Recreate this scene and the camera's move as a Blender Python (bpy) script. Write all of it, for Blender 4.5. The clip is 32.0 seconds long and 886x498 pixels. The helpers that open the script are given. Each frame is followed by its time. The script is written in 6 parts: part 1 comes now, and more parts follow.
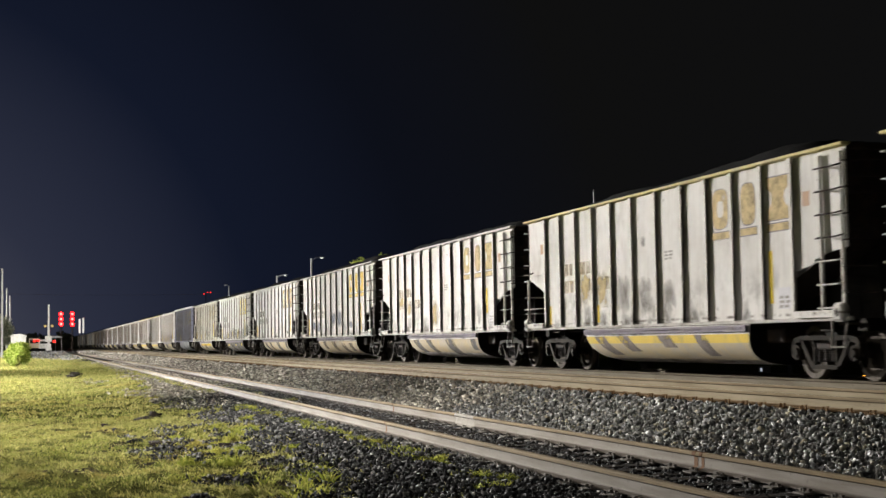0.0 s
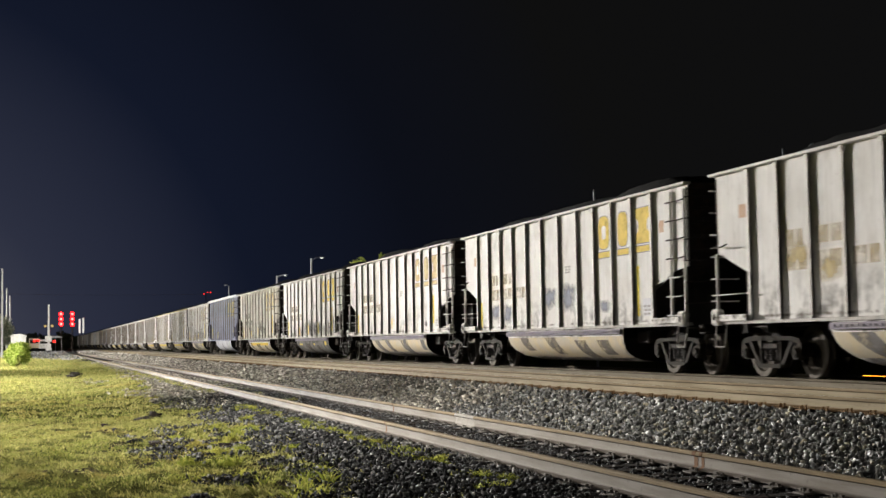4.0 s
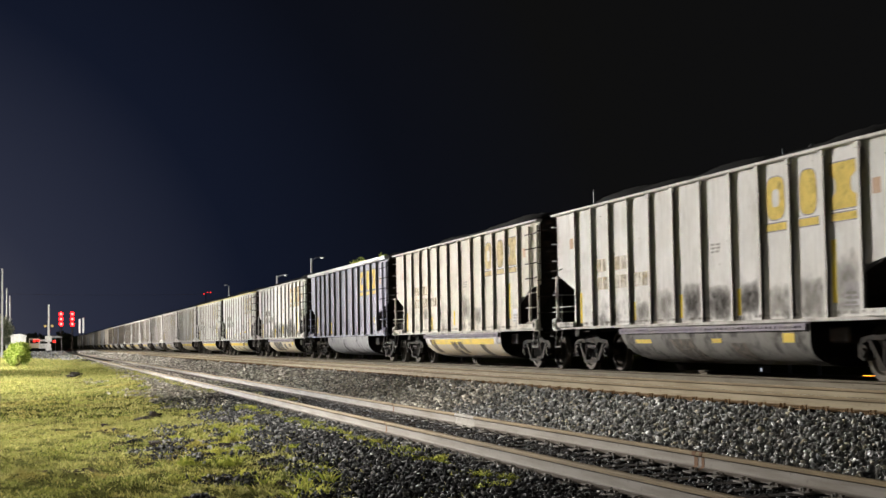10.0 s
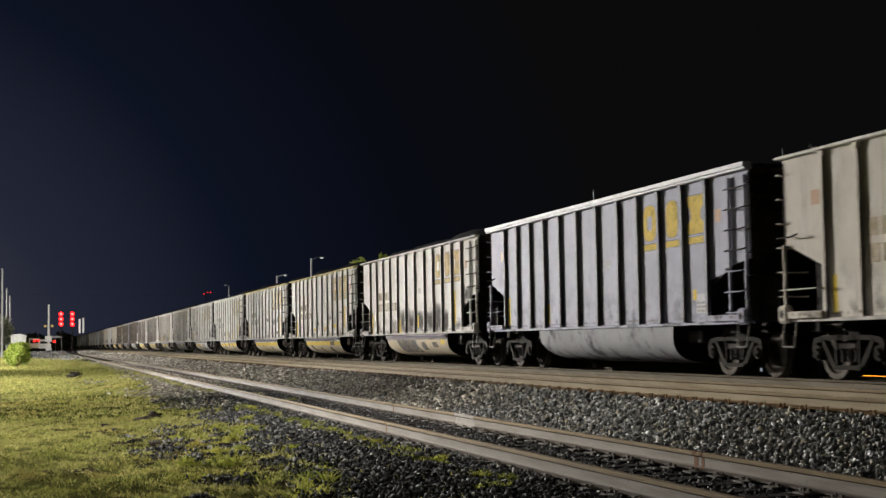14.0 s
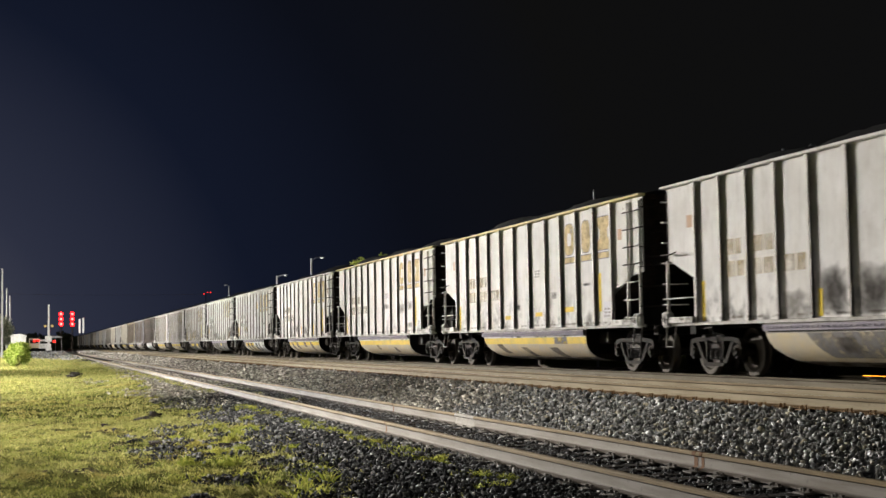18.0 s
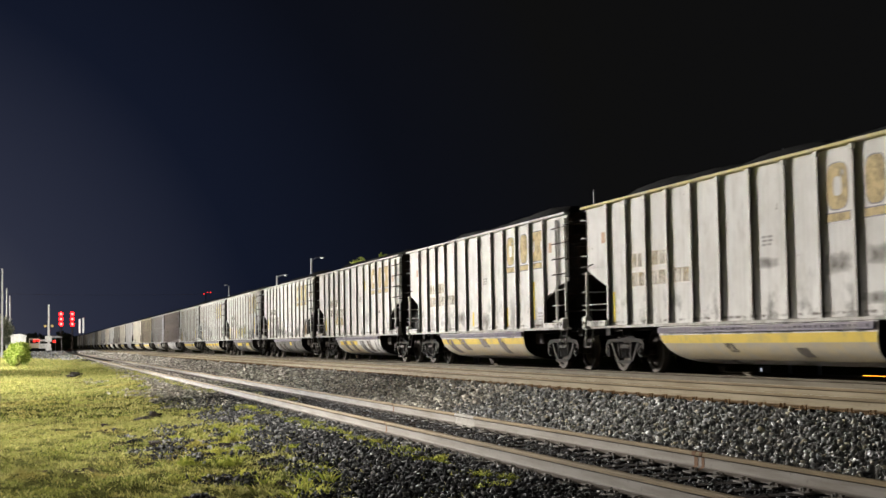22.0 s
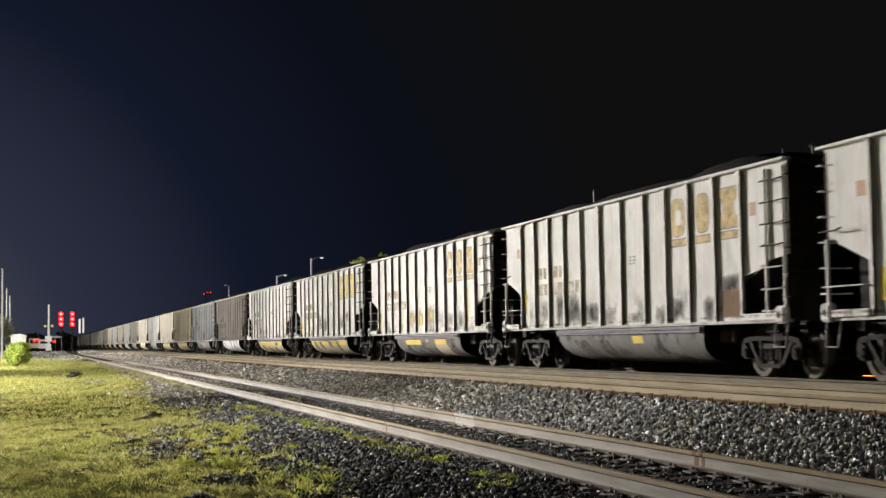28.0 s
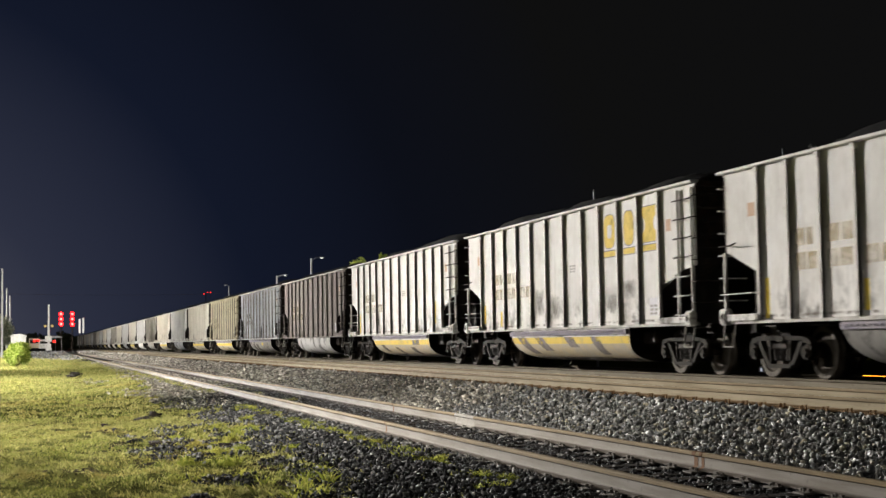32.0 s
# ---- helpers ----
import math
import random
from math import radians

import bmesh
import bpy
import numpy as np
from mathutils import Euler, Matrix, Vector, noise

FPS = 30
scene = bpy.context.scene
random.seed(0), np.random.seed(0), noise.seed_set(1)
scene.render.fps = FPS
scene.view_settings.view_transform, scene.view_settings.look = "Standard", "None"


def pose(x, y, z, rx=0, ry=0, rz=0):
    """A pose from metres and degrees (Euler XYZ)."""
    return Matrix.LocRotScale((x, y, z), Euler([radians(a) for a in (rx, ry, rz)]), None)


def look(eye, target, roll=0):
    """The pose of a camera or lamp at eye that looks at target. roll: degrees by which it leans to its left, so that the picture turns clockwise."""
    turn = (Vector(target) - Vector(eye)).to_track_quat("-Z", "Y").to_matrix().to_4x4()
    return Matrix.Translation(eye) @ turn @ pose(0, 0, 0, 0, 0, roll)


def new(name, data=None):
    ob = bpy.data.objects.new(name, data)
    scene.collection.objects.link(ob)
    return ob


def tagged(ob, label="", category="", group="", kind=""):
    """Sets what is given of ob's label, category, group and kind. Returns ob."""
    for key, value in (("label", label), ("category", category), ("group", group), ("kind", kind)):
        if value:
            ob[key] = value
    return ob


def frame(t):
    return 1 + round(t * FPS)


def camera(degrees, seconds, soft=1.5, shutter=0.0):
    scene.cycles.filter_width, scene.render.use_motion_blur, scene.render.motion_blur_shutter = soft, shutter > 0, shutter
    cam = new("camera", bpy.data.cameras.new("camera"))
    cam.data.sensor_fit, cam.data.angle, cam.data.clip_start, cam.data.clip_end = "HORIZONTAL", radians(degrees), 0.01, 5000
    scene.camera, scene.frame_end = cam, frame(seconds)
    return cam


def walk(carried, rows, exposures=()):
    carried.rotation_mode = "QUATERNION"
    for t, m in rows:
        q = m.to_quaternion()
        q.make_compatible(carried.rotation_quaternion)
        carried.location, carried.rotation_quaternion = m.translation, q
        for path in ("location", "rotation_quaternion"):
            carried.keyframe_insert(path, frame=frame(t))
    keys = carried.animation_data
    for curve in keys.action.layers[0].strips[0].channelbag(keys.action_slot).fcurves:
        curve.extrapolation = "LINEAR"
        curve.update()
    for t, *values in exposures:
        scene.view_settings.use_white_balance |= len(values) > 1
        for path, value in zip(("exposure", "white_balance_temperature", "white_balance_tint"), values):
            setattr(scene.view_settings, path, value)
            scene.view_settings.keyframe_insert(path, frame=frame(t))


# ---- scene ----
# Night beside a railway: x to the right across the tracks, y along them, z = 0 at the far tracks' rail tops.
EYE = (0.0, 0.0, 0.764)
YAW, PITCH, ROLL = radians(15.851), radians(3.646), -0.920
cam = camera(34.41, 32.0, soft=1.45, shutter=0.42)
AIM = (math.sin(YAW) * math.cos(PITCH), math.cos(YAW) * math.cos(PITCH), EYE[2] + math.sin(PITCH))
walk(cam, [(0.0, look(EYE, AIM, ROLL)), (32.0, look(EYE, AIM, ROLL))],
     [(0.0, 0.0), (11.5, 0.0), (13.0, -0.22), (14.0, -0.52), (14.8, -0.62), (15.8, -0.52), (17.0, -0.2), (18.2, 0.0), (32.0, 0.0)])

# ------------------------------------------------------------------ plan
X_SIDING, Z_SIDING = 5.47, -0.364      # centre of the near side track, its rail top
X_MAIN = 10.15                         # centre of the empty main track
X_TRAIN = 13.565                       # centre of the track on which the train runs
PITCH_CAR, CAR_LEN = 16.18, 15.04      # coupler to coupler, body length
FIRST_END = 34.60                      # far end of the reference car at the start
NEAR_CARS = range(2, -19, -1)
FAR_CARS = range(-19, -43, -1)
GAUGE = 1.505                          # between rail centres

# ------------------------------------------------------------------ world and lamps
world = bpy.data.worlds.new("night_sky")
scene.world = world
world.use_nodes = True


def night_sky():
    nt = world.node_tree
    nt.nodes.clear()
    out = nt.nodes.new("ShaderNodeOutputWorld")
    bg = nt.nodes.new("ShaderNodeBackground")
    tc = nt.nodes.new("ShaderNodeTexCoord")
    dot = nt.nodes.new("ShaderNodeVectorMath")
    dot.operation = "DOT_PRODUCT"
    glow = Vector((-0.16, 0.985, -0.06)).normalized()
    dot.inputs[1].default_value = glow
    ramp = nt.nodes.new("ShaderNodeValToRGB")
    e = ramp.color_ramp.elements
    e[0].position, e[0].color = 0.84, (0.0047, 0.0047, 0.0048, 1)
    e[1].position, e[1].color = 1.0, (0.080, 0.082, 0.100, 1)
    for p, c in ((0.905, (0.0038, 0.0048, 0.0090, 1)), (0.950, (0.0064, 0.0092, 0.0210, 1)), (0.980, (0.0245, 0.0285, 0.0500, 1)), (0.993, (0.052, 0.055, 0.078, 1))):
        k = ramp.color_ramp.elements.new(p)
        k.color = c
    nt.links.new(tc.outputs["Generated"], dot.inputs[0])
    nt.links.new(dot.outputs["Value"], ramp.inputs[0])
    nt.links.new(ramp.outputs["Color"], bg.inputs["Color"])
    nt.links.new(bg.outputs[0], out.inputs[0])


night_sky()

# street lamps on the grass side of the line: foot, height of the lantern, watts, colour
YARD_LAMPS = [
    ((-9.6, 72.0, -0.74), 7.7, 8000, (1.0, 0.945, 0.875)),
    ((-15.0, 98.0, -0.74), 9.4, 43000, (1.0, 0.965, 0.91)),
    ((-17.6, 175.0, -0.74), 9.6, 52000, (1.0, 0.965, 0.92)),
    ((-17.6, 240.0, -0.60), 9.6, 40000, (1.0, 0.965, 0.92)),
]
for foot, high, watts, tint in YARD_LAMPS:
    lamp = bpy.data.lights.new("lantern_light", "POINT")
    lamp.energy, lamp.color, lamp.shadow_soft_size = watts, tint, 0.25
    new("lantern_light", lamp).location = (foot[0] + 1.6, foot[1], foot[2] + high - 0.25)

# unseen lamps with cut-off lanterns, added to brighten the grass alone: foot, height, watts
ADDED_LAMPS = [((-7.6, 24.0, -0.74), 9.6, 19000, 19), ((-8.8, 47.0, -0.74), 9.4, 13000, 0), ((-10.6, 106.0, -0.74), 9.0, 100000, 0), ((-11.6, 148.0, -0.74), 9.0, 84000, 0)]
for foot, high, watts, tilt in ADDED_LAMPS:
    lamp = bpy.data.lights.new("verge_fill_light", "SPOT")
    lamp.energy, lamp.color, lamp.shadow_soft_size = watts, (1.0, 0.945, 0.872), 0.15
    lamp.spot_size, lamp.spot_blend = radians(130 - 1.2 * tilt), 0.95
    new("verge_fill_light", lamp).matrix_world = pose(foot[0] + 1.2, foot[1], foot[2] + high - 0.3, -0.35 * tilt, -tilt)

# three unseen floodlights added under the second lamp's arm, turned along the line to brighten the near, the middle and
# the far cars: place, aim, watts, beam
FLOODS = [((-14.0, 97.2, 8.35), (-7.2, 17.2, -0.4), 570000, 62, 1.0), ((-13.2, 97.2, 8.35), (12.0, 64.0, 2.6), 56000, 36, 1.0), ((-13.6, 98.8, 8.35), (9.0, 190.0, 1.0), 225000, 56, 1.0)]
for at, to, watts, beam_angle, soft_edge in FLOODS:
    lamp = bpy.data.lights.new("added_flood_light", "SPOT")
    lamp.energy, lamp.color, lamp.shadow_soft_size = watts, (1.0, 0.945, 0.885), 0.22
    lamp.spot_size, lamp.spot_blend = radians(beam_angle), soft_edge
    new("added_flood_light", lamp).matrix_world = look(at, to)


# ------------------------------------------------------------------ materials
def shader(name, rough=0.7, metal=0.0, gloss=0.12):
    m = bpy.data.materials.new(name)
    m.use_nodes = True
    b = m.node_tree.nodes["Principled BSDF"]
    b.inputs["Roughness"].default_value, b.inputs["Metallic"].default_value = rough, metal
    b.inputs["Specular IOR Level"].default_value = gloss
    return m, m.node_tree, b


def noise_node(nt, scale, detail=4.0, rough=0.6, stretch=None, space="Object"):
    tc = nt.nodes.new("ShaderNodeTexCoord")
    n = nt.nodes.new("ShaderNodeTexNoise")
    n.inputs["Scale"].default_value, n.inputs["Detail"].default_value, n.inputs["Roughness"].default_value = scale, detail, rough
    if stretch:
        mp = nt.nodes.new("ShaderNodeMapping")
        mp.inputs["Scale"].default_value = stretch
        nt.links.new(tc.outputs[space], mp.inputs[0])
        nt.links.new(mp.outputs[0], n.inputs["Vector"])
    else:
        nt.links.new(tc.outputs[space], n.inputs["Vector"])
    return n.outputs["Fac"]


def ramp_node(nt, fac, lo, hi, a=(0, 0, 0, 1), b=(1, 1, 1, 1)):
    r = nt.nodes.new("ShaderNodeValToRGB")
    r.color_ramp.elements[0].position, r.color_ramp.elements[0].color = lo, a
    r.color_ramp.elements[1].position, r.color_ramp.elements[1].color = hi, b
    nt.links.new(fac, r.inputs[0])
    return r.outputs["Color"]


def mix_node(nt, fac, a, b):
    mx = nt.nodes.new("ShaderNodeMix")
    mx.data_type = "RGBA"
    for sock, v in ((mx.inputs["Factor"], fac), (mx.inputs["A"], a), (mx.inputs["B"], b)):
        if isinstance(v, (int, float)):
            sock.default_value = v
        elif isinstance(v, tuple):
            sock.default_value = v if len(v) == 4 else (*v, 1)
        else:
            nt.links.new(v, sock)
    return mx.outputs["Result"]


def bump_node(nt, b, height, strength=0.3, distance=0.02):
    bp = nt.nodes.new("ShaderNodeBump")
    bp.inputs["Strength"].default_value, bp.inputs["Distance"].default_value = strength, distance
    nt.links.new(height, bp.inputs["Height"])
    nt.links.new(bp.outputs[0], b.inputs["Normal"])


def worn(name, col, dirt, amount=0.5, scale=3.0, rough=0.6, metal=0.0, streak=False, bump=0.15, fine=60.0, gloss=0.03):
    """A surface of colour col with dirt of another colour in blotches, streaks and grain."""
    m, nt, b = shader(name, max(rough, 0.8) if metal == 0.0 else rough, metal, gloss)
    big = noise_node(nt, scale, 5.0)
    f = ramp_node(nt, big, 0.62 - 0.3 * amount, 0.85 - 0.2 * amount)
    c = mix_node(nt, f, (*col, 1), (*dirt, 1))
    if streak:
        s = ramp_node(nt, noise_node(nt, 1.0, 5.0, 0.65, (9.0, 9.0, 0.55)), 0.48, 0.80, (0, 0, 0, 1), (0.55, 0.55, 0.55, 1))
        c = mix_node(nt, s, c, (*[0.45 * v for v in dirt], 1))
    g = noise_node(nt, fine, 3.0, 0.7)
    shade = ramp_node(nt, g, 0.25, 0.75, (0.82, 0.82, 0.82, 1), (1.08, 1.08, 1.08, 1))
    mul = nt.nodes.new("ShaderNodeMix")
    mul.data_type, mul.blend_type = "RGBA", "MULTIPLY"
    mul.inputs["Factor"].default_value = 1.0
    nt.links.new(c, mul.inputs["A"])
    nt.links.new(shade, mul.inputs["B"])
    nt.links.new(mul.outputs["Result"], b.inputs["Base Color"])
    bump_node(nt, b, g, bump, 0.01)
    return m


def glowing(name, col, strength):
    m, nt, b = shader(name, 0.4)
    b.inputs["Base Color"].default_value = (*col, 1)
    b.inputs["Emission Color"].default_value = (*col, 1)
    b.inputs["Emission Strength"].default_value = strength
    return m


def pebble(name, tones, rough=0.9):
    """Crushed stone: every stone its own grey, a few tan."""
    m, nt, b = shader(name, rough, 0.0, 0.02)
    geo = nt.nodes.new("ShaderNodeNewGeometry")
    r = nt.nodes.new("ShaderNodeValToRGB")
    e = r.color_ramp.elements
    e[0].position, e[0].color = tones[0][0], (*tones[0][1], 1)
    e[1].position, e[1].color = tones[-1][0], (*tones[-1][1], 1)
    for p, c in tones[1:-1]:
        e.new(p).color = (*c, 1)
    nt.links.new(geo.outputs["Random Per Island"], r.inputs[0])
    g = noise_node(nt, 45.0, 4.0, 0.7)
    c = mix_node(nt, ramp_node(nt, g, 0.35, 0.8, (0, 0, 0, 1), (0.22, 0.22, 0.22, 1)), r.outputs["Color"], (*tones[-1][1], 1))
    nt.links.new(c, b.inputs["Base Color"])
    bump_node(nt, b, g, 0.3, 0.01)
    return m


def blades(name, low, high, tip):
    m, nt, b = shader(name, 0.6)
    geo = nt.nodes.new("ShaderNodeNewGeometry")
    r = nt.nodes.new("ShaderNodeValToRGB")
    e = r.color_ramp.elements
    e[0].position, e[0].color = 0.0, (*low, 1)
    e[1].position, e[1].color = 1.0, (*tip, 1)
    e.new(0.55).color = (*high, 1)
    nt.links.new(geo.outputs["Random Per Island"], r.inputs[0])
    big = noise_node(nt, 0.8, 3.0, 0.5, None)
    c = mix_node(nt, ramp_node(nt, big, 0.4, 0.75, (0, 0, 0, 1), (0.6, 0.6, 0.6, 1)), r.outputs["Color"], (*[0.75 * v for v in tip], 1))
    dry = ramp_node(nt, noise_node(nt, 0.55, 4.0, 0.6), 0.54, 0.70, (0, 0, 0, 1), (0.55, 0.55, 0.55, 1))
    c = mix_node(nt, dry, c, (0.75 * tip[0], 0.62 * tip[1], 0.48 * tip[2], 1))
    nt.links.new(c, b.inputs["Base Color"])
    thin = nt.nodes.new("ShaderNodeBsdfTranslucent")
    nt.links.new(c, thin.inputs["Color"])
    mixed = nt.nodes.new("ShaderNodeMixShader")
    mixed.inputs[0].default_value = 0.45
    nt.links.new(b.outputs[0], mixed.inputs[1])
    nt.links.new(thin.outputs[0], mixed.inputs[2])
    nt.links.new(mixed.outputs[0], nt.nodes["Material Output"].inputs["Surface"])
    return m


def smudged(name, col, most=0.85):
    """Smoky grime: thick in the middle of its patch, ragged and thin towards the rim."""
    m = worn(name, col, tuple(0.6 * v for v in col), 0.6, 5.0, 0.8)
    nt = m.node_tree
    thick = nt.nodes.new("ShaderNodeAttribute")
    thick.attribute_name = "thick"
    rag = nt.nodes.new("ShaderNodeMath")
    rag.operation = "MULTIPLY_ADD"
    nt.links.new(noise_node(nt, 4.0, 7.0, 0.68), rag.inputs[0])
    rag.inputs[1].default_value = 1.5
    nt.links.new(thick.outputs["Fac"], rag.inputs[2])
    half = nt.nodes.new("ShaderNodeMath")
    half.operation = "MULTIPLY"
    half.inputs[1].default_value = 0.5
    nt.links.new(rag.outputs[0], half.inputs[0])
    nt.links.new(ramp_node(nt, half.outputs[0], 0.38, 0.82, (0, 0, 0, 1), (most, most, most, 1)), nt.nodes["Principled BSDF"].inputs["Alpha"])
    return m


def speckled(name, col, lo=0.44, hi=0.62, most=1.0):
    """Thin dirt or worn paint: flecks on a clear film, most being the thickest."""
    m = worn(name, col, tuple(0.78 * v for v in col), 0.6, 6.0, 0.7)
    nt = m.node_tree
    nt.links.new(ramp_node(nt, noise_node(nt, 3.2, 8.0, 0.72), lo, hi, (0, 0, 0, 1), (most, most, most, 1)), nt.nodes["Principled BSDF"].inputs["Alpha"])
    return m


def rail_steel(name, web, worn_web, head, foot, rough, gloss):
    """Rolled rail: pale web, rust-tinted head, dark grimy foot, long stains drawn out along it."""
    m, nt, b = shader(name, rough, 0.0, gloss)
    long_stain = noise_node(nt, 1.0, 6.0, 0.65, (14.0, 0.8, 14.0))
    c = mix_node(nt, ramp_node(nt, long_stain, 0.40, 0.72), (*web, 1), (*worn_web, 1))
    spots = ramp_node(nt, noise_node(nt, 9.0, 5.0, 0.7), 0.58, 0.74, (0, 0, 0, 1), (0.55, 0.55, 0.55, 1))
    c = mix_node(nt, spots, c, (*[0.5 * v for v in worn_web], 1))
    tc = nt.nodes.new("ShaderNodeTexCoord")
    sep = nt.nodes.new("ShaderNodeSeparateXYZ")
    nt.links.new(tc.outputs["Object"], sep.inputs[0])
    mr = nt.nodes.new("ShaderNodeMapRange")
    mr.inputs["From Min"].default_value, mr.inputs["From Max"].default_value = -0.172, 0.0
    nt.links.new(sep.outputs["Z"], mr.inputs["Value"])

    def bands(stops):
        r = nt.nodes.new("ShaderNodeValToRGB")
        e = r.color_ramp.elements
        e[0].position, e[0].color = stops[0][0], (*[stops[0][1]] * 3, 1)
        e[1].position, e[1].color = stops[-1][0], (*[stops[-1][1]] * 3, 1)
        for p, v in stops[1:-1]:
            e.new(p).color = (v, v, v, 1)
        nt.links.new(mr.outputs[0], r.inputs[0])
        return r.outputs["Color"]

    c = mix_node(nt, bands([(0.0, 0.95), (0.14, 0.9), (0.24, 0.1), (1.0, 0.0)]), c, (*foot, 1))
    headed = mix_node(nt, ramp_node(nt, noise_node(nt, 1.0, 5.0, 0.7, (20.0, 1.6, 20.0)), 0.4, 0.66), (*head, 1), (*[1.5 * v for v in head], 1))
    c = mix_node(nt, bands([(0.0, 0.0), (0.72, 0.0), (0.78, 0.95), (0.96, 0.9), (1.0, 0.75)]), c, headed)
    # dark line below the head: rust plus the head's shade, put into the colour
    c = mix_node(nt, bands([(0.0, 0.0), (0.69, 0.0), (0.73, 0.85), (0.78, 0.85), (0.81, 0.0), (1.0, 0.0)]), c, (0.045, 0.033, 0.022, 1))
    nt.links.new(c, b.inputs["Base Color"])
    bump_node(nt, b, noise_node(nt, 60.0, 4.0, 0.7), 0.12, 0.01)
    return m


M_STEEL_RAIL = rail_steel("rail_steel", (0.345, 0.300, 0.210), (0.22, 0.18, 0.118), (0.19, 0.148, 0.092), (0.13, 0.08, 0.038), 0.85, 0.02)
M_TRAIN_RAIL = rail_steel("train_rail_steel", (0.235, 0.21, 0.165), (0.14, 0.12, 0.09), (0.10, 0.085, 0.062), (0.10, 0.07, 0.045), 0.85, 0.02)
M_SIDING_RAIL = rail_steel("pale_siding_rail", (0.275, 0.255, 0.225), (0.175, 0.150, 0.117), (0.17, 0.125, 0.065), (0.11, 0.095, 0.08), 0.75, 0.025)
M_HEAD = worn("polished_rail_head", (0.56, 0.54, 0.51), (0.38, 0.35, 0.31), 0.45, 2.0, 0.24, 1.0, gloss=0.3)
M_SIDING_PLATE = worn("grey_tie_plate", (0.20, 0.188, 0.17), (0.09, 0.075, 0.06), 0.5, 5.0, 0.6, 0.0, gloss=0.04)
M_RAIL_RUST = worn("rail_rust", (0.22, 0.13, 0.055), (0.10, 0.058, 0.03), 0.6, 2.5, 0.75, 0.1)
M_RUSTY = worn("rust_stain", (0.17, 0.095, 0.05), (0.10, 0.05, 0.03), 0.5, 8.0, 0.8)
M_BRIGHT = worn("bright_rail", (0.35, 0.33, 0.295), (0.25, 0.225, 0.19), 0.4, 4.0, 0.9)
M_TIE = worn("tie_wood", (0.022, 0.018, 0.015), (0.045, 0.036, 0.028), 0.5, 6.0, 0.9)
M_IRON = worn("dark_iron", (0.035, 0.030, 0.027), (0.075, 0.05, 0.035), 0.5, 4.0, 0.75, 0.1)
M_FRAME = worn("truck_casting", (0.022, 0.019, 0.015), (0.040, 0.030, 0.020), 0.55, 2.5, 0.8)
M_WHEEL = worn("wheel_steel", (0.085, 0.074, 0.060), (0.04, 0.030, 0.022), 0.5, 3.0, 0.8, 0.0)
M_TREAD = worn("wheel_tread", (0.15, 0.135, 0.115), (0.08, 0.07, 0.06), 0.5, 5.0, 0.6, 0.0)
M_COAL = worn("coal", (0.009, 0.009, 0.0095), (0.018, 0.0175, 0.017), 0.5, 3.0, 0.7, 0.0, False, 0.8, 12.0)
M_BLACK = worn("black_underframe", (0.016, 0.015, 0.014), (0.03, 0.026, 0.022), 0.5, 2.0, 0.8)
M_WHITE = worn("white_paint", (0.72, 0.72, 0.68), (0.38, 0.36, 0.30), 0.35, 2.0, 0.5, 0.0, True)
M_BOARD = worn("white_board", (0.86, 0.86, 0.84), (0.74, 0.74, 0.72), 0.2, 2.0)
M_YELLOW = worn("yellow_paint", (0.80, 0.60, 0.13), (0.52, 0.42, 0.17), 0.45, 3.0, 0.5)
M_PALEYELLOW = worn("pale_yellow_paint", (0.74, 0.66, 0.32), (0.66, 0.62, 0.47), 0.6, 2.0, 0.5)
M_MARK_EDGE = speckled("faded_grey_mark_edge", (0.56, 0.53, 0.56), 0.28, 0.66, 0.7)
M_DATA = worn("pale_data_panel", (0.72, 0.71, 0.74), (0.50, 0.49, 0.53), 0.5, 4.0, 0.6)
M_STENCIL = worn("faded_stencil", (0.34, 0.33, 0.31), (0.48, 0.46, 0.42), 0.6, 9.0, 0.6)
M_NUMBER = speckled("faded_number_paint", (0.68, 0.57, 0.37), 0.30, 0.70, 0.50)
M_OCHRE = worn("faded_ochre_paint", (0.62, 0.52, 0.33), (0.52, 0.48, 0.41), 0.75, 3.0, 0.6)
M_FADED_MARK = speckled("faded_road_mark", (0.78, 0.62, 0.33), 0.24, 0.54, 0.85)
M_WORN_MARK = speckled("worn_road_mark", (0.78, 0.59, 0.15), 0.20, 0.46)
M_OCHRE_FILM = smudged("thin_ochre_film", (0.68, 0.55, 0.27), 0.7)
M_GREYPATCH = speckled("grey_patch", (0.21, 0.20, 0.19), 0.32, 0.54)
# inner faces of the posts: rust, darkened to carry the channel's shade
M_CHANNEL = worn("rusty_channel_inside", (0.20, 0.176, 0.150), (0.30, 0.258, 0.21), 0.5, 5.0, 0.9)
M_STEP = worn("scuffed_step_steel", (0.30, 0.285, 0.26), (0.12, 0.10, 0.085), 0.5, 6.0, 0.7)
M_SILL = worn("grimy_sill_paint", (0.58, 0.56, 0.53), (0.30, 0.28, 0.25), 0.55, 2.6, 0.8)
M_FLANGE = worn("lilac_grey_flange", (0.31, 0.285, 0.33), (0.40, 0.37, 0.36), 0.5, 2.0, 0.6)
M_BROWNPATCH = worn("brown_patch", (0.20, 0.12, 0.07), (0.10, 0.07, 0.05), 0.5, 2.0, 0.7)
M_BROWNGREY = speckled("brown_grey_patch", (0.19, 0.165, 0.14), 0.34, 0.56)
M_SMEAR = smudged("dirty_smear", (0.30, 0.28, 0.25), 0.6)
M_GREYBLOT = smudged("grey_blot", (0.062, 0.053, 0.045), 0.88)
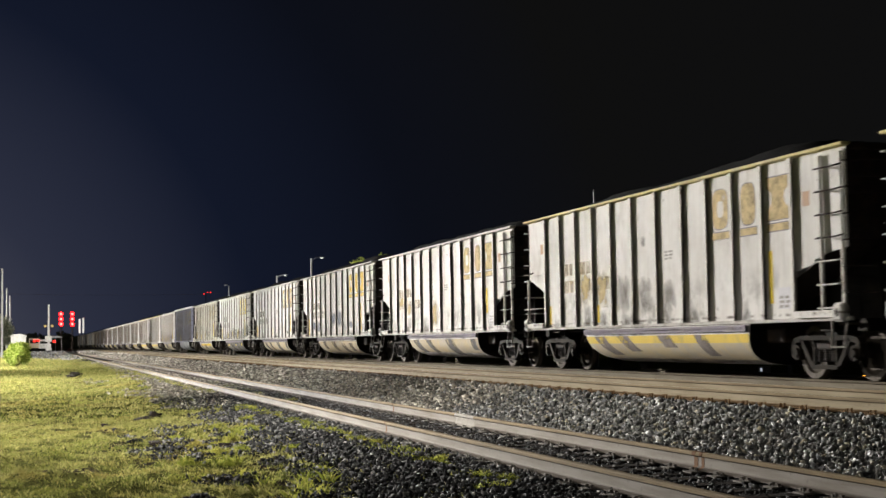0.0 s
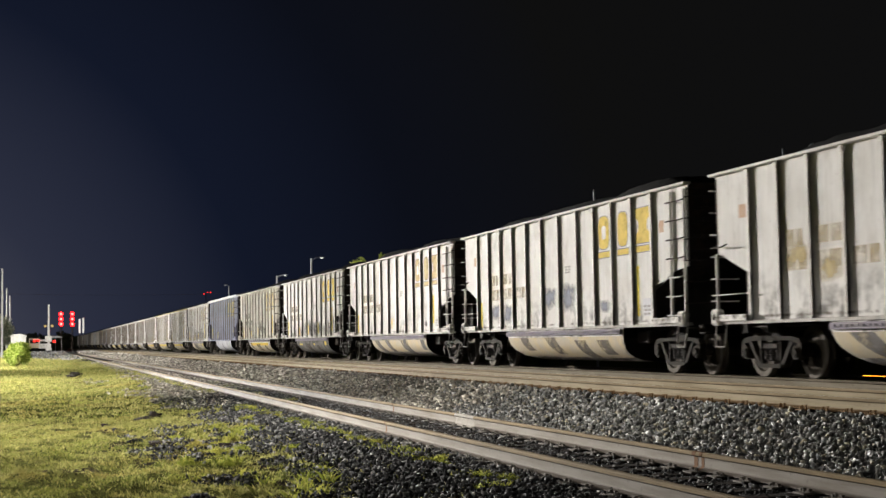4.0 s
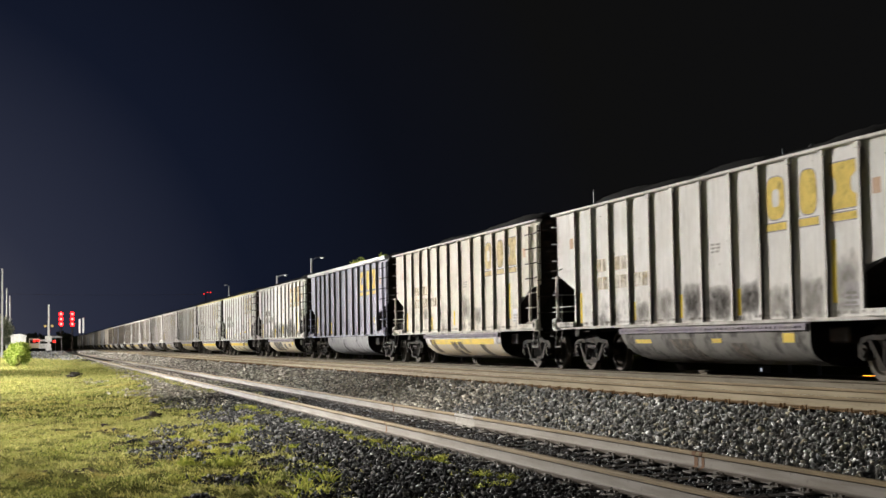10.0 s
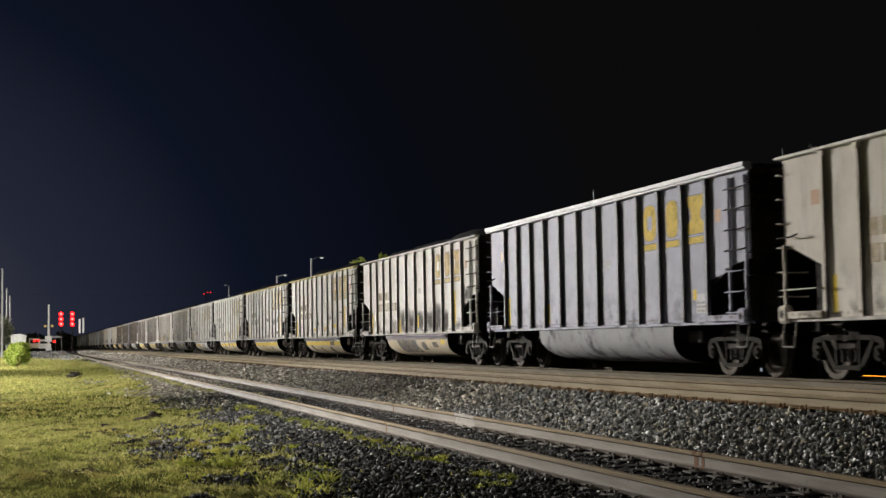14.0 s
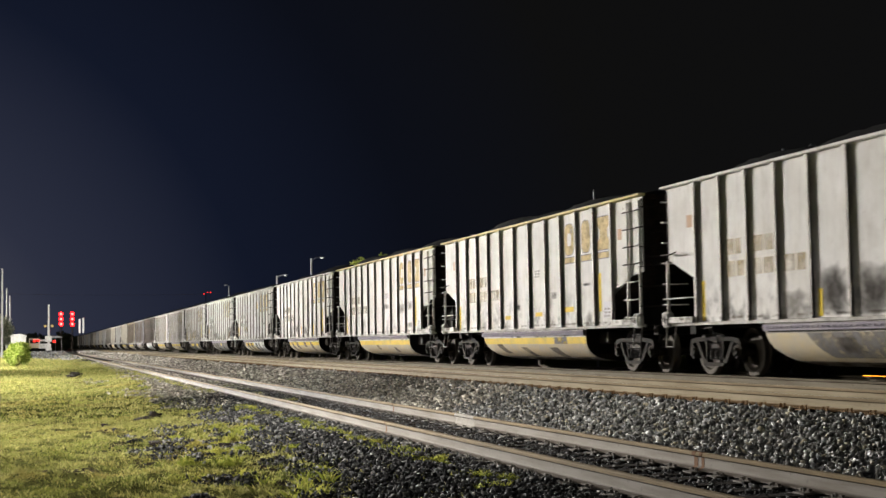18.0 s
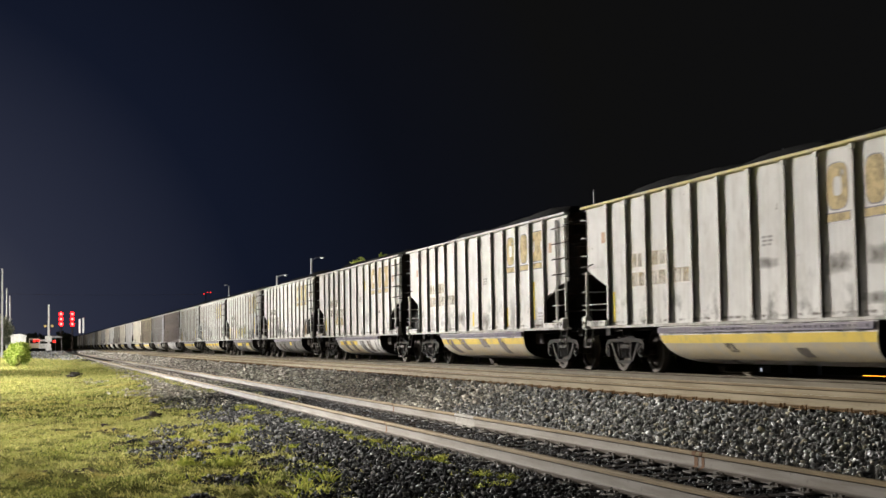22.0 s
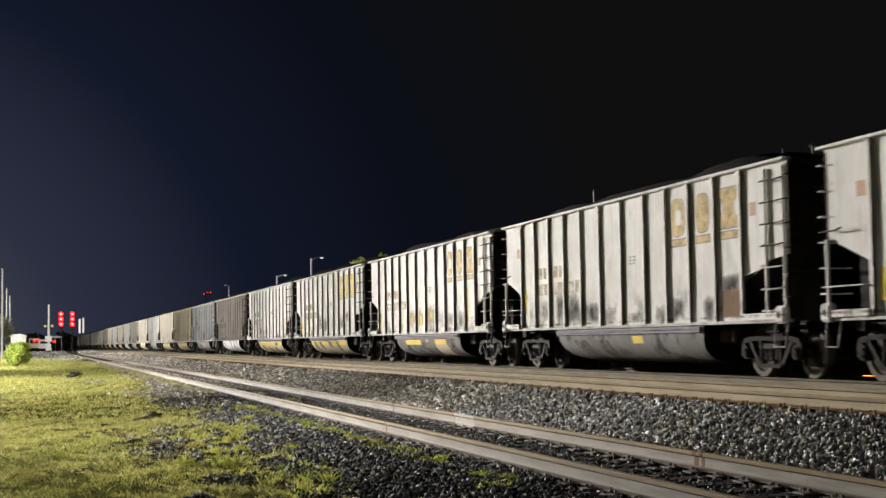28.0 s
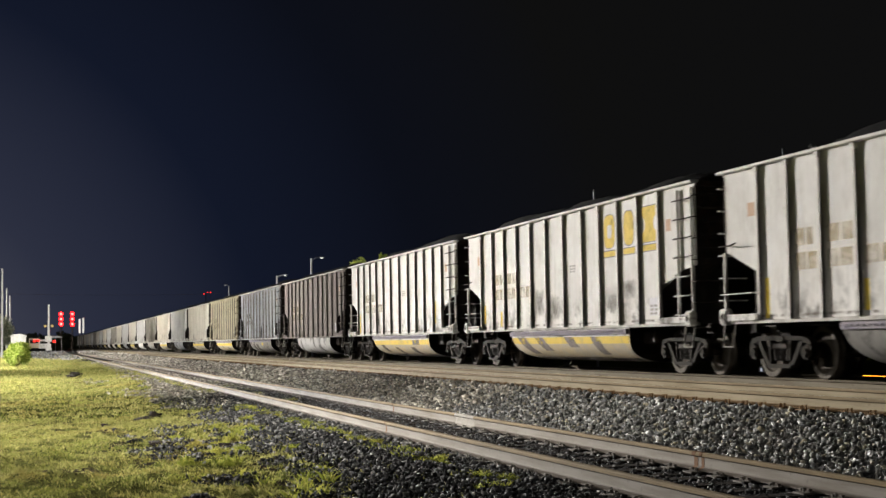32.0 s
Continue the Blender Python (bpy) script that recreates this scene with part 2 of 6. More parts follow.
M_BLUESMEAR = smudged("blue_grey_smear", (0.33, 0.35, 0.42), 0.8)
M_LILAC = speckled("brownish_lilac_paint", (0.27, 0.235, 0.215), 0.34, 0.54)
M_REFLECTOR = worn("reflector_yellow", (0.85, 0.63, 0.07), (0.66, 0.53, 0.18), 0.3, 3.0, 0.35)
M_ORANGE = worn("orange_placard", (0.60, 0.42, 0.30), (0.62, 0.52, 0.42), 0.4, 6.0, 0.6)
M_STONE = pebble("main_ballast", [(0.0, (0.046, 0.046, 0.044)), (0.42, (0.148, 0.149, 0.145)), (0.70, (0.275, 0.272, 0.253)), (0.80, (0.43, 0.385, 0.27)), (0.85, (0.33, 0.34, 0.36)), (1.0, (0.64, 0.64, 0.61))])
M_STONE_DARK = pebble("dark_ballast", [(0.0, (0.008, 0.008, 0.009)), (0.55, (0.037, 0.038, 0.041)), (0.80, (0.115, 0.117, 0.122)), (1.0, (0.36, 0.356, 0.342))])
# paler copy of the ballast for the distance, light put into its colour
M_STONE_FAR = pebble("lightened_far_ballast", [(0.0, (0.05, 0.046, 0.04)), (0.40, (0.21, 0.195, 0.17)), (0.72, (0.44, 0.405, 0.33)), (1.0, (0.76, 0.73, 0.65))])
M_GRASS = blades("grass_blades", (0.040, 0.055, 0.013), (0.290, 0.328, 0.074), (0.585, 0.53, 0.21))
M_WEED = blades("weed_blades", (0.15, 0.20, 0.028), (0.33, 0.38, 0.06), (0.52, 0.50, 0.13))
M_MOSS = blades("moss_and_weeds", (0.10, 0.125, 0.02), (0.27, 0.31, 0.05), (0.44, 0.44, 0.10))
M_LEAF = blades("shrub_leaves", (0.17, 0.27, 0.03), (0.38, 0.50, 0.08), (0.66, 0.70, 0.24))
M_DULL_LEAF = blades("dull_tree_leaves", (0.10, 0.12, 0.08), (0.20, 0.22, 0.15), (0.31, 0.32, 0.23))
M_NIGHT_LEAF = blades("far_tree_leaves", (0.04, 0.05, 0.03), (0.06, 0.07, 0.04), (0.09, 0.10, 0.06))
M_TREETOP = blades("treetop_leaves", (0.30, 0.42, 0.05), (0.52, 0.62, 0.12), (0.75, 0.78, 0.25))
M_BARK = worn("bark", (0.10, 0.075, 0.05), (0.05, 0.04, 0.03), 0.5, 8.0, 0.9)
M_POLE = worn("weathered_pole", (0.44, 0.44, 0.43), (0.28, 0.275, 0.26), 0.5, 2.0, 0.8)
M_GALV = worn("galvanised_steel", (0.50, 0.51, 0.52), (0.34, 0.34, 0.34), 0.4, 2.0, 0.5, 0.5)
M_LENS_WHITE = glowing("lantern_lens", (1.0, 0.97, 0.9), 1.2)
M_COOL_LENS = glowing("cool_marker_lens", (0.80, 0.86, 1.0), 0.45)
M_RED = glowing("red_signal_lens", (1.0, 0.004, 0.007), 6.0)
M_REDCORE = glowing("red_signal_core", (1.0, 0.040, 0.034), 18.0)
M_REDTAIL = glowing("red_tail_lens", (1.0, 0.02, 0.012), 3.0)
M_AMBER = glowing("amber_lens", (1.0, 0.34, 0.03), 3.5)
M_EARTH = worn("bare_earth", (0.020, 0.016, 0.012), (0.038, 0.030, 0.022), 0.5, 6.0, 0.95, 0.0, False, 0.6)
M_YELLOWGLASS = worn("yellow_lamp_glass", (0.62, 0.46, 0.16), (0.5, 0.4, 0.2), 0.3, 4.0, 0.3)
M_ROAD = worn("asphalt", (0.055, 0.055, 0.056), (0.09, 0.088, 0.083), 0.5, 0.8, 0.85)


def ground_material():
    """Mown grass beside the line, dark cinder and stone under the tracks, patchy where they meet."""
    m, nt, b = shader("ground_mix", 0.95, 0.0, 0.0)
    stony = nt.nodes.new("ShaderNodeAttribute")
    stony.attribute_name = "stony"
    n2 = noise_node(nt, 26.0, 6.0, 0.75)
    turf = mix_node(nt, ramp_node(nt, n2, 0.38, 0.62), (0.026, 0.028, 0.010, 1), (0.115, 0.118, 0.034, 1))
    turf = mix_node(nt, ramp_node(nt, noise_node(nt, 1.7, 4.0), 0.55, 0.75, (0, 0, 0, 1), (0.45, 0.45, 0.45, 1)), turf, (0.07, 0.060, 0.028, 1))
    cinder = mix_node(nt, ramp_node(nt, noise_node(nt, 22.0, 4.0, 0.75), 0.4, 0.66), (0.020, 0.020, 0.021, 1), (0.15, 0.15, 0.145, 1))
    soil = mix_node(nt, ramp_node(nt, noise_node(nt, 14.0, 5.0, 0.7), 0.4, 0.65), (0.018, 0.015, 0.011, 1), (0.060, 0.048, 0.033, 1))
    c = mix_node(nt, ramp_node(nt, stony.outputs["Fac"], 0.12, 0.42), turf, soil)
    nt.links.new(mix_node(nt, ramp_node(nt, stony.outputs["Fac"], 0.55, 0.90), c, cinder), b.inputs["Base Color"])
    bump_node(nt, b, noise_node(nt, 16.0, 5.0, 0.75), 0.9, 0.05)
    return m


M_GROUND = ground_material()


def car_paint(name, col, dirt, amount, rough=0.85, gloss=0.045):
    """Weathered side sheets: road dirt rising from the sill, streaks below the chord, patched repaints, small rust scabs."""
    m, nt, b = shader(name, rough, 0.0, gloss)
    info = nt.nodes.new("ShaderNodeObjectInfo")
    tc = nt.nodes.new("ShaderNodeTexCoord")
    shift = nt.nodes.new("ShaderNodeVectorMath")
    shift.operation = "MULTIPLY_ADD"
    shift.inputs[1].default_value = (37.0, 53.0, 0.0)
    nt.links.new(info.outputs["Random"], shift.inputs[0])
    nt.links.new(tc.outputs["Object"], shift.inputs[2])

    def nz(scale, detail, stretch=None):
        n = nt.nodes.new("ShaderNodeTexNoise")
        n.inputs["Scale"].default_value, n.inputs["Detail"].default_value, n.inputs["Roughness"].default_value = scale, detail, 0.65
        src = shift.outputs[0]
        if stretch:
            mp = nt.nodes.new("ShaderNodeMapping")
            mp.inputs["Scale"].default_value = stretch
            nt.links.new(src, mp.inputs[0])
            src = mp.outputs[0]
        nt.links.new(src, n.inputs["Vector"])
        return n.outputs["Fac"]

    blot = nz(0.9, 6.0)
    c = mix_node(nt, ramp_node(nt, blot, 0.38, 0.70, (0, 0, 0, 1), (1.3 * amount, 1.3 * amount, 1.3 * amount, 1)), (*col, 1), (*dirt, 1))
    streaks = nz(1.0, 6.0, (10.0, 10.0, 0.45))
    c = mix_node(nt, ramp_node(nt, streaks, 0.52, 0.85, (0, 0, 0, 1), (0.42, 0.42, 0.42, 1)), c, (*[0.5 * v for v in dirt], 1))
    sep = nt.nodes.new("ShaderNodeSeparateXYZ")
    nt.links.new(tc.outputs["Object"], sep.inputs[0])
    low = nt.nodes.new("ShaderNodeMapRange")
    low.inputs["From Min"].default_value, low.inputs["From Max"].default_value = 2.0, 1.15
    nt.links.new(sep.outputs["Z"], low.inputs["Value"])
    patch = nt.nodes.new("ShaderNodeMath")
    patch.operation = "MULTIPLY"
    nt.links.new(low.outputs[0], patch.inputs[0])
    nt.links.new(ramp_node(nt, nz(1.0, 6.0, (1.6, 1.6, 1.5)), 0.50, 0.64, (0, 0, 0, 1), (0.9, 0.9, 0.9, 1)), patch.inputs[1])
    c = mix_node(nt, patch.outputs[0], c, (*[0.27 * v for v in dirt], 1))
    smoke = ramp_node(nt, nz(1.0, 7.0, (2.2, 2.2, 1.1)), 0.54, 0.80, (0, 0, 0, 1), (0.5, 0.5, 0.5, 1))
    c = mix_node(nt, smoke, c, (0.62 * dirt[0], 0.57 * dirt[1], 0.50 * dirt[2], 1))
    seam = nt.nodes.new("ShaderNodeValToRGB")
    seam.color_ramp.elements[0].position, seam.color_ramp.elements[0].color = 0.10, (0, 0, 0, 1)
    seam.color_ramp.elements[1].position, seam.color_ramp.elements[1].color = 0.90, (0, 0, 0, 1)
    for p in (0.40, 0.60):
        seam.color_ramp.elements.new(p).color = (1, 1, 1, 1)
    height = nt.nodes.new("ShaderNodeMapRange")
    height.inputs["From Min"].default_value, height.inputs["From Max"].default_value = 1.05, 1.14
    nt.links.new(sep.outputs["Z"], height.inputs["Value"])
    nt.links.new(height.outputs[0], seam.inputs[0])
    flaked = nt.nodes.new("ShaderNodeMath")
    flaked.operation = "MULTIPLY"
    nt.links.new(seam.outputs["Color"], flaked.inputs[0])
    nt.links.new(ramp_node(nt, nz(5.0, 6.0), 0.46, 0.60, (0, 0, 0, 1), (0.85, 0.85, 0.85, 1)), flaked.inputs[1])
    c = mix_node(nt, flaked.outputs[0], c, (0.085, 0.062, 0.045, 1))          # rust along the weld above the sill
    scab = ramp_node(nt, nz(7.0, 4.0), 0.68, 0.76, (0, 0, 0, 1), (0.8, 0.8, 0.8, 1))
    c = mix_node(nt, scab, c, (0.14, 0.085, 0.05, 1))
    nt.links.new(c, b.inputs["Base Color"])
    bump_node(nt, b, nz(2.2, 3.0), 0.25, 0.03)
    return m


PAINTS = {
    "cream": car_paint("cream_grey_car_paint", (0.80, 0.788, 0.765), (0.55, 0.527, 0.48), 0.45),
    "grey": car_paint("light_grey_car_paint", (0.66, 0.655, 0.64), (0.45, 0.435, 0.41), 0.5),
    "dull": car_paint("dirty_grey_car_paint", (0.42, 0.40, 0.36), (0.26, 0.24, 0.20), 0.7),
    "tanned": car_paint("dusty_beige_car_paint", (0.72, 0.685, 0.61), (0.50, 0.465, 0.40), 0.5),
    "lead": car_paint("lead_grey_car_paint", (0.42, 0.425, 0.44), (0.30, 0.30, 0.31), 0.5),
    "whiteish": car_paint("off_white_car_paint", (0.62, 0.61, 0.60), (0.40, 0.39, 0.37), 0.4),
    "silver": car_paint("silver_grey_chord_paint", (0.66, 0.66, 0.70), (0.50, 0.50, 0.53), 0.4, 0.6, 0.1),
    "grime": car_paint("grimy_tub_paint", (0.23, 0.222, 0.205), (0.15, 0.142, 0.13), 0.6),
    "blue": car_paint("lilac_grey_car_paint", (0.325, 0.33, 0.42), (0.21, 0.215, 0.28), 0.5, 0.55, 0.02),
    # posts of the blue car: darker than its sheets, shade put into the colour
    "navy": car_paint("shaded_blue_post_paint", (0.26, 0.265, 0.31), (0.19, 0.19, 0.23), 0.5, 0.65, 0.06),
    "brown": car_paint("oxide_brown_car_paint", (0.235, 0.203, 0.195), (0.32, 0.29, 0.275), 0.5),
    "tan": car_paint("tan_car_paint", (0.55, 0.485, 0.365), (0.40, 0.35, 0.26), 0.6),
}


# ------------------------------------------------------------------ mesh helpers
def link_mesh(name, bm, material, smooth=False):
    me = bpy.data.meshes.new(name)
    bmesh.ops.recalc_face_normals(bm, faces=bm.faces)
    bm.to_mesh(me)
    bm.free()
    if smooth:
        for p in me.polygons:
            p.use_smooth = True
    me.materials.append(material)
    return me


def child(name, me, parent, label=""):
    ob = new(name, me)
    ob.parent = parent
    return tagged(ob, label) if label else ob


def part(name, bm, material, parent, label="", smooth=False):
    return child(name, link_mesh(name, bm, material, smooth), parent, label)


def box(bm, x0, x1, y0, y1, z0, z1, bevel=0.0):
    vs = bmesh.ops.create_cube(bm, size=1.0)["verts"]
    for v in vs:
        v.co = Vector(((x0 + x1) / 2 + v.co.x * (x1 - x0), (y0 + y1) / 2 + v.co.y * (y1 - y0), (z0 + z1) / 2 + v.co.z * (z1 - z0)))
    if bevel:
        es = list({e for v in vs for e in v.link_edges})
        bmesh.ops.bevel(bm, geom=es, offset=bevel, segments=1, affect="EDGES")
    return vs


def rod(bm, a, b, r, n=8, r2=None):
    a, b = Vector(a), Vector(b)
    q = (b - a).to_track_quat("Z", "Y").to_matrix().to_4x4()
    return bmesh.ops.create_cone(bm, cap_ends=True, segments=n, radius1=r, radius2=r if r2 is None else r2, depth=(b - a).length, matrix=Matrix.Translation((a + b) / 2) @ q)["verts"]


def loft(bm, rings, caps=True):
    """Skin over rings of equal length, each a closed loop of points."""
    loops = [[bm.verts.new(p) for p in ring] for ring in rings]
    n = len(loops[0])
    for a, b in zip(loops, loops[1:]):
        for i in range(n):
            bm.faces.new((a[i], a[(i + 1) % n], b[(i + 1) % n], b[i]))
    if caps:
        bm.faces.new(loops[0][::-1])
        bm.faces.new(loops[-1])


def slab(bm, pts, thick, axis=0):
    """A flat polygon pushed out along x (axis 0) or y (axis 1)."""
    off = Vector((thick, 0, 0)) if axis == 0 else Vector((0, thick, 0))
    a = [bm.verts.new(p) for p in pts]
    b = [bm.verts.new(Vector(p) + off) for p in pts]
    bm.faces.new(a)
    bm.faces.new(b[::-1])
    for i in range(len(a)):
        bm.faces.new((a[i], b[i], b[(i + 1) % len(a)], a[(i + 1) % len(a)]))


def quads_mesh(name, verts, faces, material):
    me = bpy.data.meshes.new(name)
    k = faces.shape[1]
    me.vertices.add(len(verts))
    me.vertices.foreach_set("co", np.ascontiguousarray(verts, dtype=np.float32).ravel())
    me.loops.add(faces.size)
    me.loops.foreach_set("vertex_index", np.ascontiguousarray(faces, dtype=np.int32).ravel())
    me.polygons.add(len(faces))
    me.polygons.foreach_set("loop_start", np.arange(0, faces.size, k, dtype=np.int32))
    me.update(calc_edges=True)
    me.materials.append(material)
    return me


def empty(name, m, label, category, group="", kind=""):
    ob = new(name)
    ob.matrix_basis = m
    ob.empty_display_size = 0.2
    return tagged(ob, label, category, group, kind)


# ------------------------------------------------------------------ ground
PROFILE = [(-3000, -0.75), (-60, -0.75), (-8, -0.74), (0, -0.72), (1.6, -0.70), (2.6, -0.655), (3.6, -0.575), (4.05, -0.566), (4.25, -0.573), (6.7, -0.573), (7.0, -0.562), (7.7, -0.47),
           (8.85, -0.205), (15.0, -0.205), (16.8, -0.65), (30, -0.75), (3000, -0.75)]


def ground_z(x, y):
    z = np.interp(x, [p[0] for p in PROFILE], [p[1] for p in PROFILE])
    rise = np.clip((y - 225) / 45, 0, 1) * np.clip((330 - y) / 40, 0, 1)     # the road's hump at the level crossing
    return z + (0.0 - z) * rise * 0.85


def bumps(x, y):
    grassy = np.clip((3.2 - x) / 2.0, 0.15, 1.0) * np.interp(y, (18, 34, 60), (1.0, 0.45, 0.12))
    return grassy * (0.030 * np.sin(1.9 * x + 0.7 * y) * np.sin(1.3 * y + 0.4) + 0.022 * np.sin(3.7 * x - 2.1 * y) + 0.015 * np.sin(7.9 * x + 5.3 * y))


EDGE = [(0, 2.2), (14, 2.45), (17, 2.5), (20, 2.45), (23, 2.9), (26, 2.6), (29, 3.25), (32, 3.2), (36, 2.75), (41, 3.0), (55, 3.7), (65, 4.0), (110, 4.2), (125, 3.6), (150, 2.4), (175, 0.5), (205, -2.5), (240, -7.0), (400, -8.0)]
SCUFFS = [(1.75, 20.6, 0.85, 2.6, 0.55), (1.15, 24.0, 0.5, 1.6, 0.33), (2.0, 15.2, 0.45, 0.8, 0.58), (2.3, 24.6, 0.45, 1.6, 0.48), (1.5, 13.2, 0.6, 0.5, 0.38),
          (0.3, 28.5, 0.6, 2.0, 0.27), (2.1, 58.0, 0.5, 6.0, 0.38), (2.5, 44.0, 0.5, 3.5, 0.35), (1.2, 75.0, 0.5, 8.0, 0.33), (0.0, 13.5, 0.4, 0.4, 0.33), (0.42, 17.7, 0.28, 0.3, 0.66), (0.05, 17.6, 0.2, 0.2, 0.5)]


def stony_at(x, y):
    """How stony the ground is: 0 turf, 1 ballast, with ragged patches where they meet and scuffed spots in the turf."""
    if x > 17.2 or x < -14 or (x < -6 and y < 170):
        return 0.0
    edge = float(np.interp(y, [e[0] for e in EDGE], [e[1] for e in EDGE]))
    wild = float(np.interp(y, (10, 28, 40, 140, 170), (0.6, 0.6, 0.45, 0.5, 1.0)))
    rag = noise.noise((x * 2.3, y * 1.1, 8.0))
    v = x - edge + wild * (1.5 * noise.noise((x * 0.75, y * 0.33, 3.0)) + 1.1 * rag)
    if x > 16:
        v = (17.0 - x) * 1.5
    bare = 0.5 + v * 0.9
    if y < 90 and x < 4:
        for cx, cy, rx, ry, most in SCUFFS:
            d = ((x - cx) / rx) ** 2 + ((y - cy) / ry) ** 2
            if d < 2.5:
                bare = max(bare, most * (1.25 - 0.6 * d) + 0.55 * rag + 0.35 * noise.noise((x * 6.0, y * 2.6, 1.0)))
    return min(1.0, max(0.0, bare))


def build_ground():
    xs = np.unique(np.concatenate([np.array([-3000, -800, -250, -100, -60, -40, -25, -15]), np.arange(-10, 17.01, 0.2), np.array([18, 20, 25, 30, 45, 60, 100, 250, 800, 3000])]))
    ys = np.unique(np.concatenate([np.array([-3000, -500, -120, -40, -10, 0]), np.arange(4, 60, 0.3), np.arange(60, 140, 1.5), np.arange(140, 400, 8), np.array([450, 600, 900, 1500, 3500])]))
    gx, gy = np.meshgrid(xs, ys, indexing="ij")
    gz = ground_z(gx, gy)
    near = (np.abs(gx) < 18) & (gy > 2) & (gy < 130) & (gx < 8.6)
    gz = gz + np.where(near, bumps(gx, gy), 0)
    nx, ny = gx.shape
    idx = np.arange(nx * ny).reshape(nx, ny)
    f = np.stack([idx[:-1, :-1], idx[1:, :-1], idx[1:, 1:], idx[:-1, 1:]], -1).reshape(-1, 4)
    ob = new("ground", quads_mesh("ground", np.stack([gx, gy, gz], -1).reshape(-1, 3), f, M_GROUND))
    layer = ob.data.attributes.new("stony", "FLOAT", "POINT")
    layer.data.foreach_set("value", np.array([stony_at(a, b) for a, b in zip(gx.ravel().tolist(), gy.ravel().tolist())], dtype=np.float32))
    tagged(ob, "mown grass verge giving way to dark cinder ballast", "ground", kind="structure")


build_ground()


# ------------------------------------------------------------------ tracks
RAIL_H = 0.172
RAIL_PROFILE = [(-0.070, 0.0), (0.070, 0.0), (0.070, 0.010), (0.014, 0.026), (0.009, 0.045), (0.009, 0.122), (0.034, 0.134), (0.036, 0.158),
                (0.026, 0.171), (-0.026, 0.171), (-0.036, 0.158), (-0.034, 0.134), (-0.009, 0.122), (-0.009, 0.045), (-0.014, 0.026), (-0.070, 0.010)]


def rail(parent, x, z_top, y0, y1, material, label="", polished=False):
    bm = bmesh.new()
    ys = [y0] + [y for y in np.arange(math.ceil(y0 / 12) * 12, y1, 12.0)] + [y1]
    loft(bm, [[(px, y, pz - RAIL_H) for px, pz in RAIL_PROFILE] for y in ys])
    for f in bm.faces:
        if polished and f.calc_center_median().z > -0.006:
            f.material_index = 1
    ob = part("rail", bm, material, parent, label)
    ob.data.materials.append(M_HEAD)
    ob.location = (x, 0, z_top)
    return ob


def rail_collar(parent, x, y0, y1, z_top, material, label):
    """A weld, stain or ground-bright stretch that wraps the rail."""
    bm = bmesh.new()
    grown = [(px + math.copysign(0.003, px), pz + (0.002 if pz > 0.1 else 0.0)) for px, pz in RAIL_PROFILE]
    loft(bm, [[(px, y, pz - RAIL_H) for px, pz in grown] for y in (y0, y1)])
    part("rail_weld", bm, material, parent, label).location = (x, 0, z_top)


def track(name, label, xc, z_top, y_near, y_far, rails, steel, spike=0.004):
    top = empty(name, Matrix.Translation((0, 0, 0)), label, "railway track", kind="structure")
    for x in (xc - GAUGE / 2, xc + GAUGE / 2):
        for a, b in zip(rails, rails[1:]):
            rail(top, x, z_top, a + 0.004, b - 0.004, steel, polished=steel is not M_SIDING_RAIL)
    bm = bmesh.new()
    box(bm, -1.3, 1.3, -0.115, 0.115, -0.18, 0.0, 0.012)
    tie = link_mesh("tie", bm, M_TIE)
    spike_rng = random.Random(9)
    bm = bmesh.new()
    for s in (-1, 1):
        c = s * GAUGE / 2
        box(bm, c - 0.18, c + 0.18, -0.09, 0.09, 0.0, 0.014)
        for dx in (-0.095, 0.095):
            for dy in (-0.05, 0.05):
                tall = 0.040 + spike_rng.uniform(-0.006, spike)
                rod(bm, (c + dx, dy, 0.01), (c + dx, dy, tall), 0.010, 6)
                box(bm, c + dx - 0.016, c + dx + 0.016, dy - 0.013, dy + 0.013, tall - 0.004, tall + 0.007)
        box(bm, c - 0.085, c + 0.085, 0.12, 0.145, 0.004, 0.034)         # rail anchor
    plate = link_mesh("tie_plate", bm, M_SIDING_PLATE if steel is M_SIDING_RAIL else M_RAIL_RUST)
    rng = random.Random(int(xc * 100))
    y = y_near
    n = 0
    while y < y_far and n < 150:
        t = child("tie", tie, top)
        t.location = (xc + rng.uniform(-0.05, 0.05), y, z_top - RAIL_H - 0.016 + rng.uniform(-0.006, 0.004))
        t.rotation_euler = (0, 0, rng.uniform(-0.02, 0.02))
        p = child("tie_plate", plate, top)
        p.location = (xc, y, z_top - RAIL_H - 0.015)
        y += 0.52 + rng.uniform(-0.02, 0.02)
        n += 1
    return top


siding = track("track_1", "rusty side track on dark ties, weeds between its rails", X_SIDING, Z_SIDING, 6.0, 90.0, [-20, 80, 160, 330], M_SIDING_RAIL)
for jx, ja, jb, jm, jl in ((X_SIDING + GAUGE / 2, 12.74, 12.80, M_RUSTY, "rust-brown rail joint"), (X_SIDING + GAUGE / 2, 12.88, 12.96, M_RUSTY, "rust-brown rail joint"),
                           (X_SIDING + GAUGE / 2, 25.30, 25.36, M_RUSTY, "rust-brown rail joint"), (X_SIDING - GAUGE / 2, 19.60, 19.65, M_RUSTY, "rust-brown rail joint"),
                           (X_SIDING + GAUGE / 2, 20.3, 21.3, M_BRIGHT, "bright ground rail patch")):
    rail_collar(siding, jx, ja, jb, Z_SIDING, jm, jl)
track("track_2", "empty main track with worn rails on pale ballast", X_MAIN, 0.0, 10.0, 90.0, [-60, 60, 260, 700], M_STEEL_RAIL, 0.05)
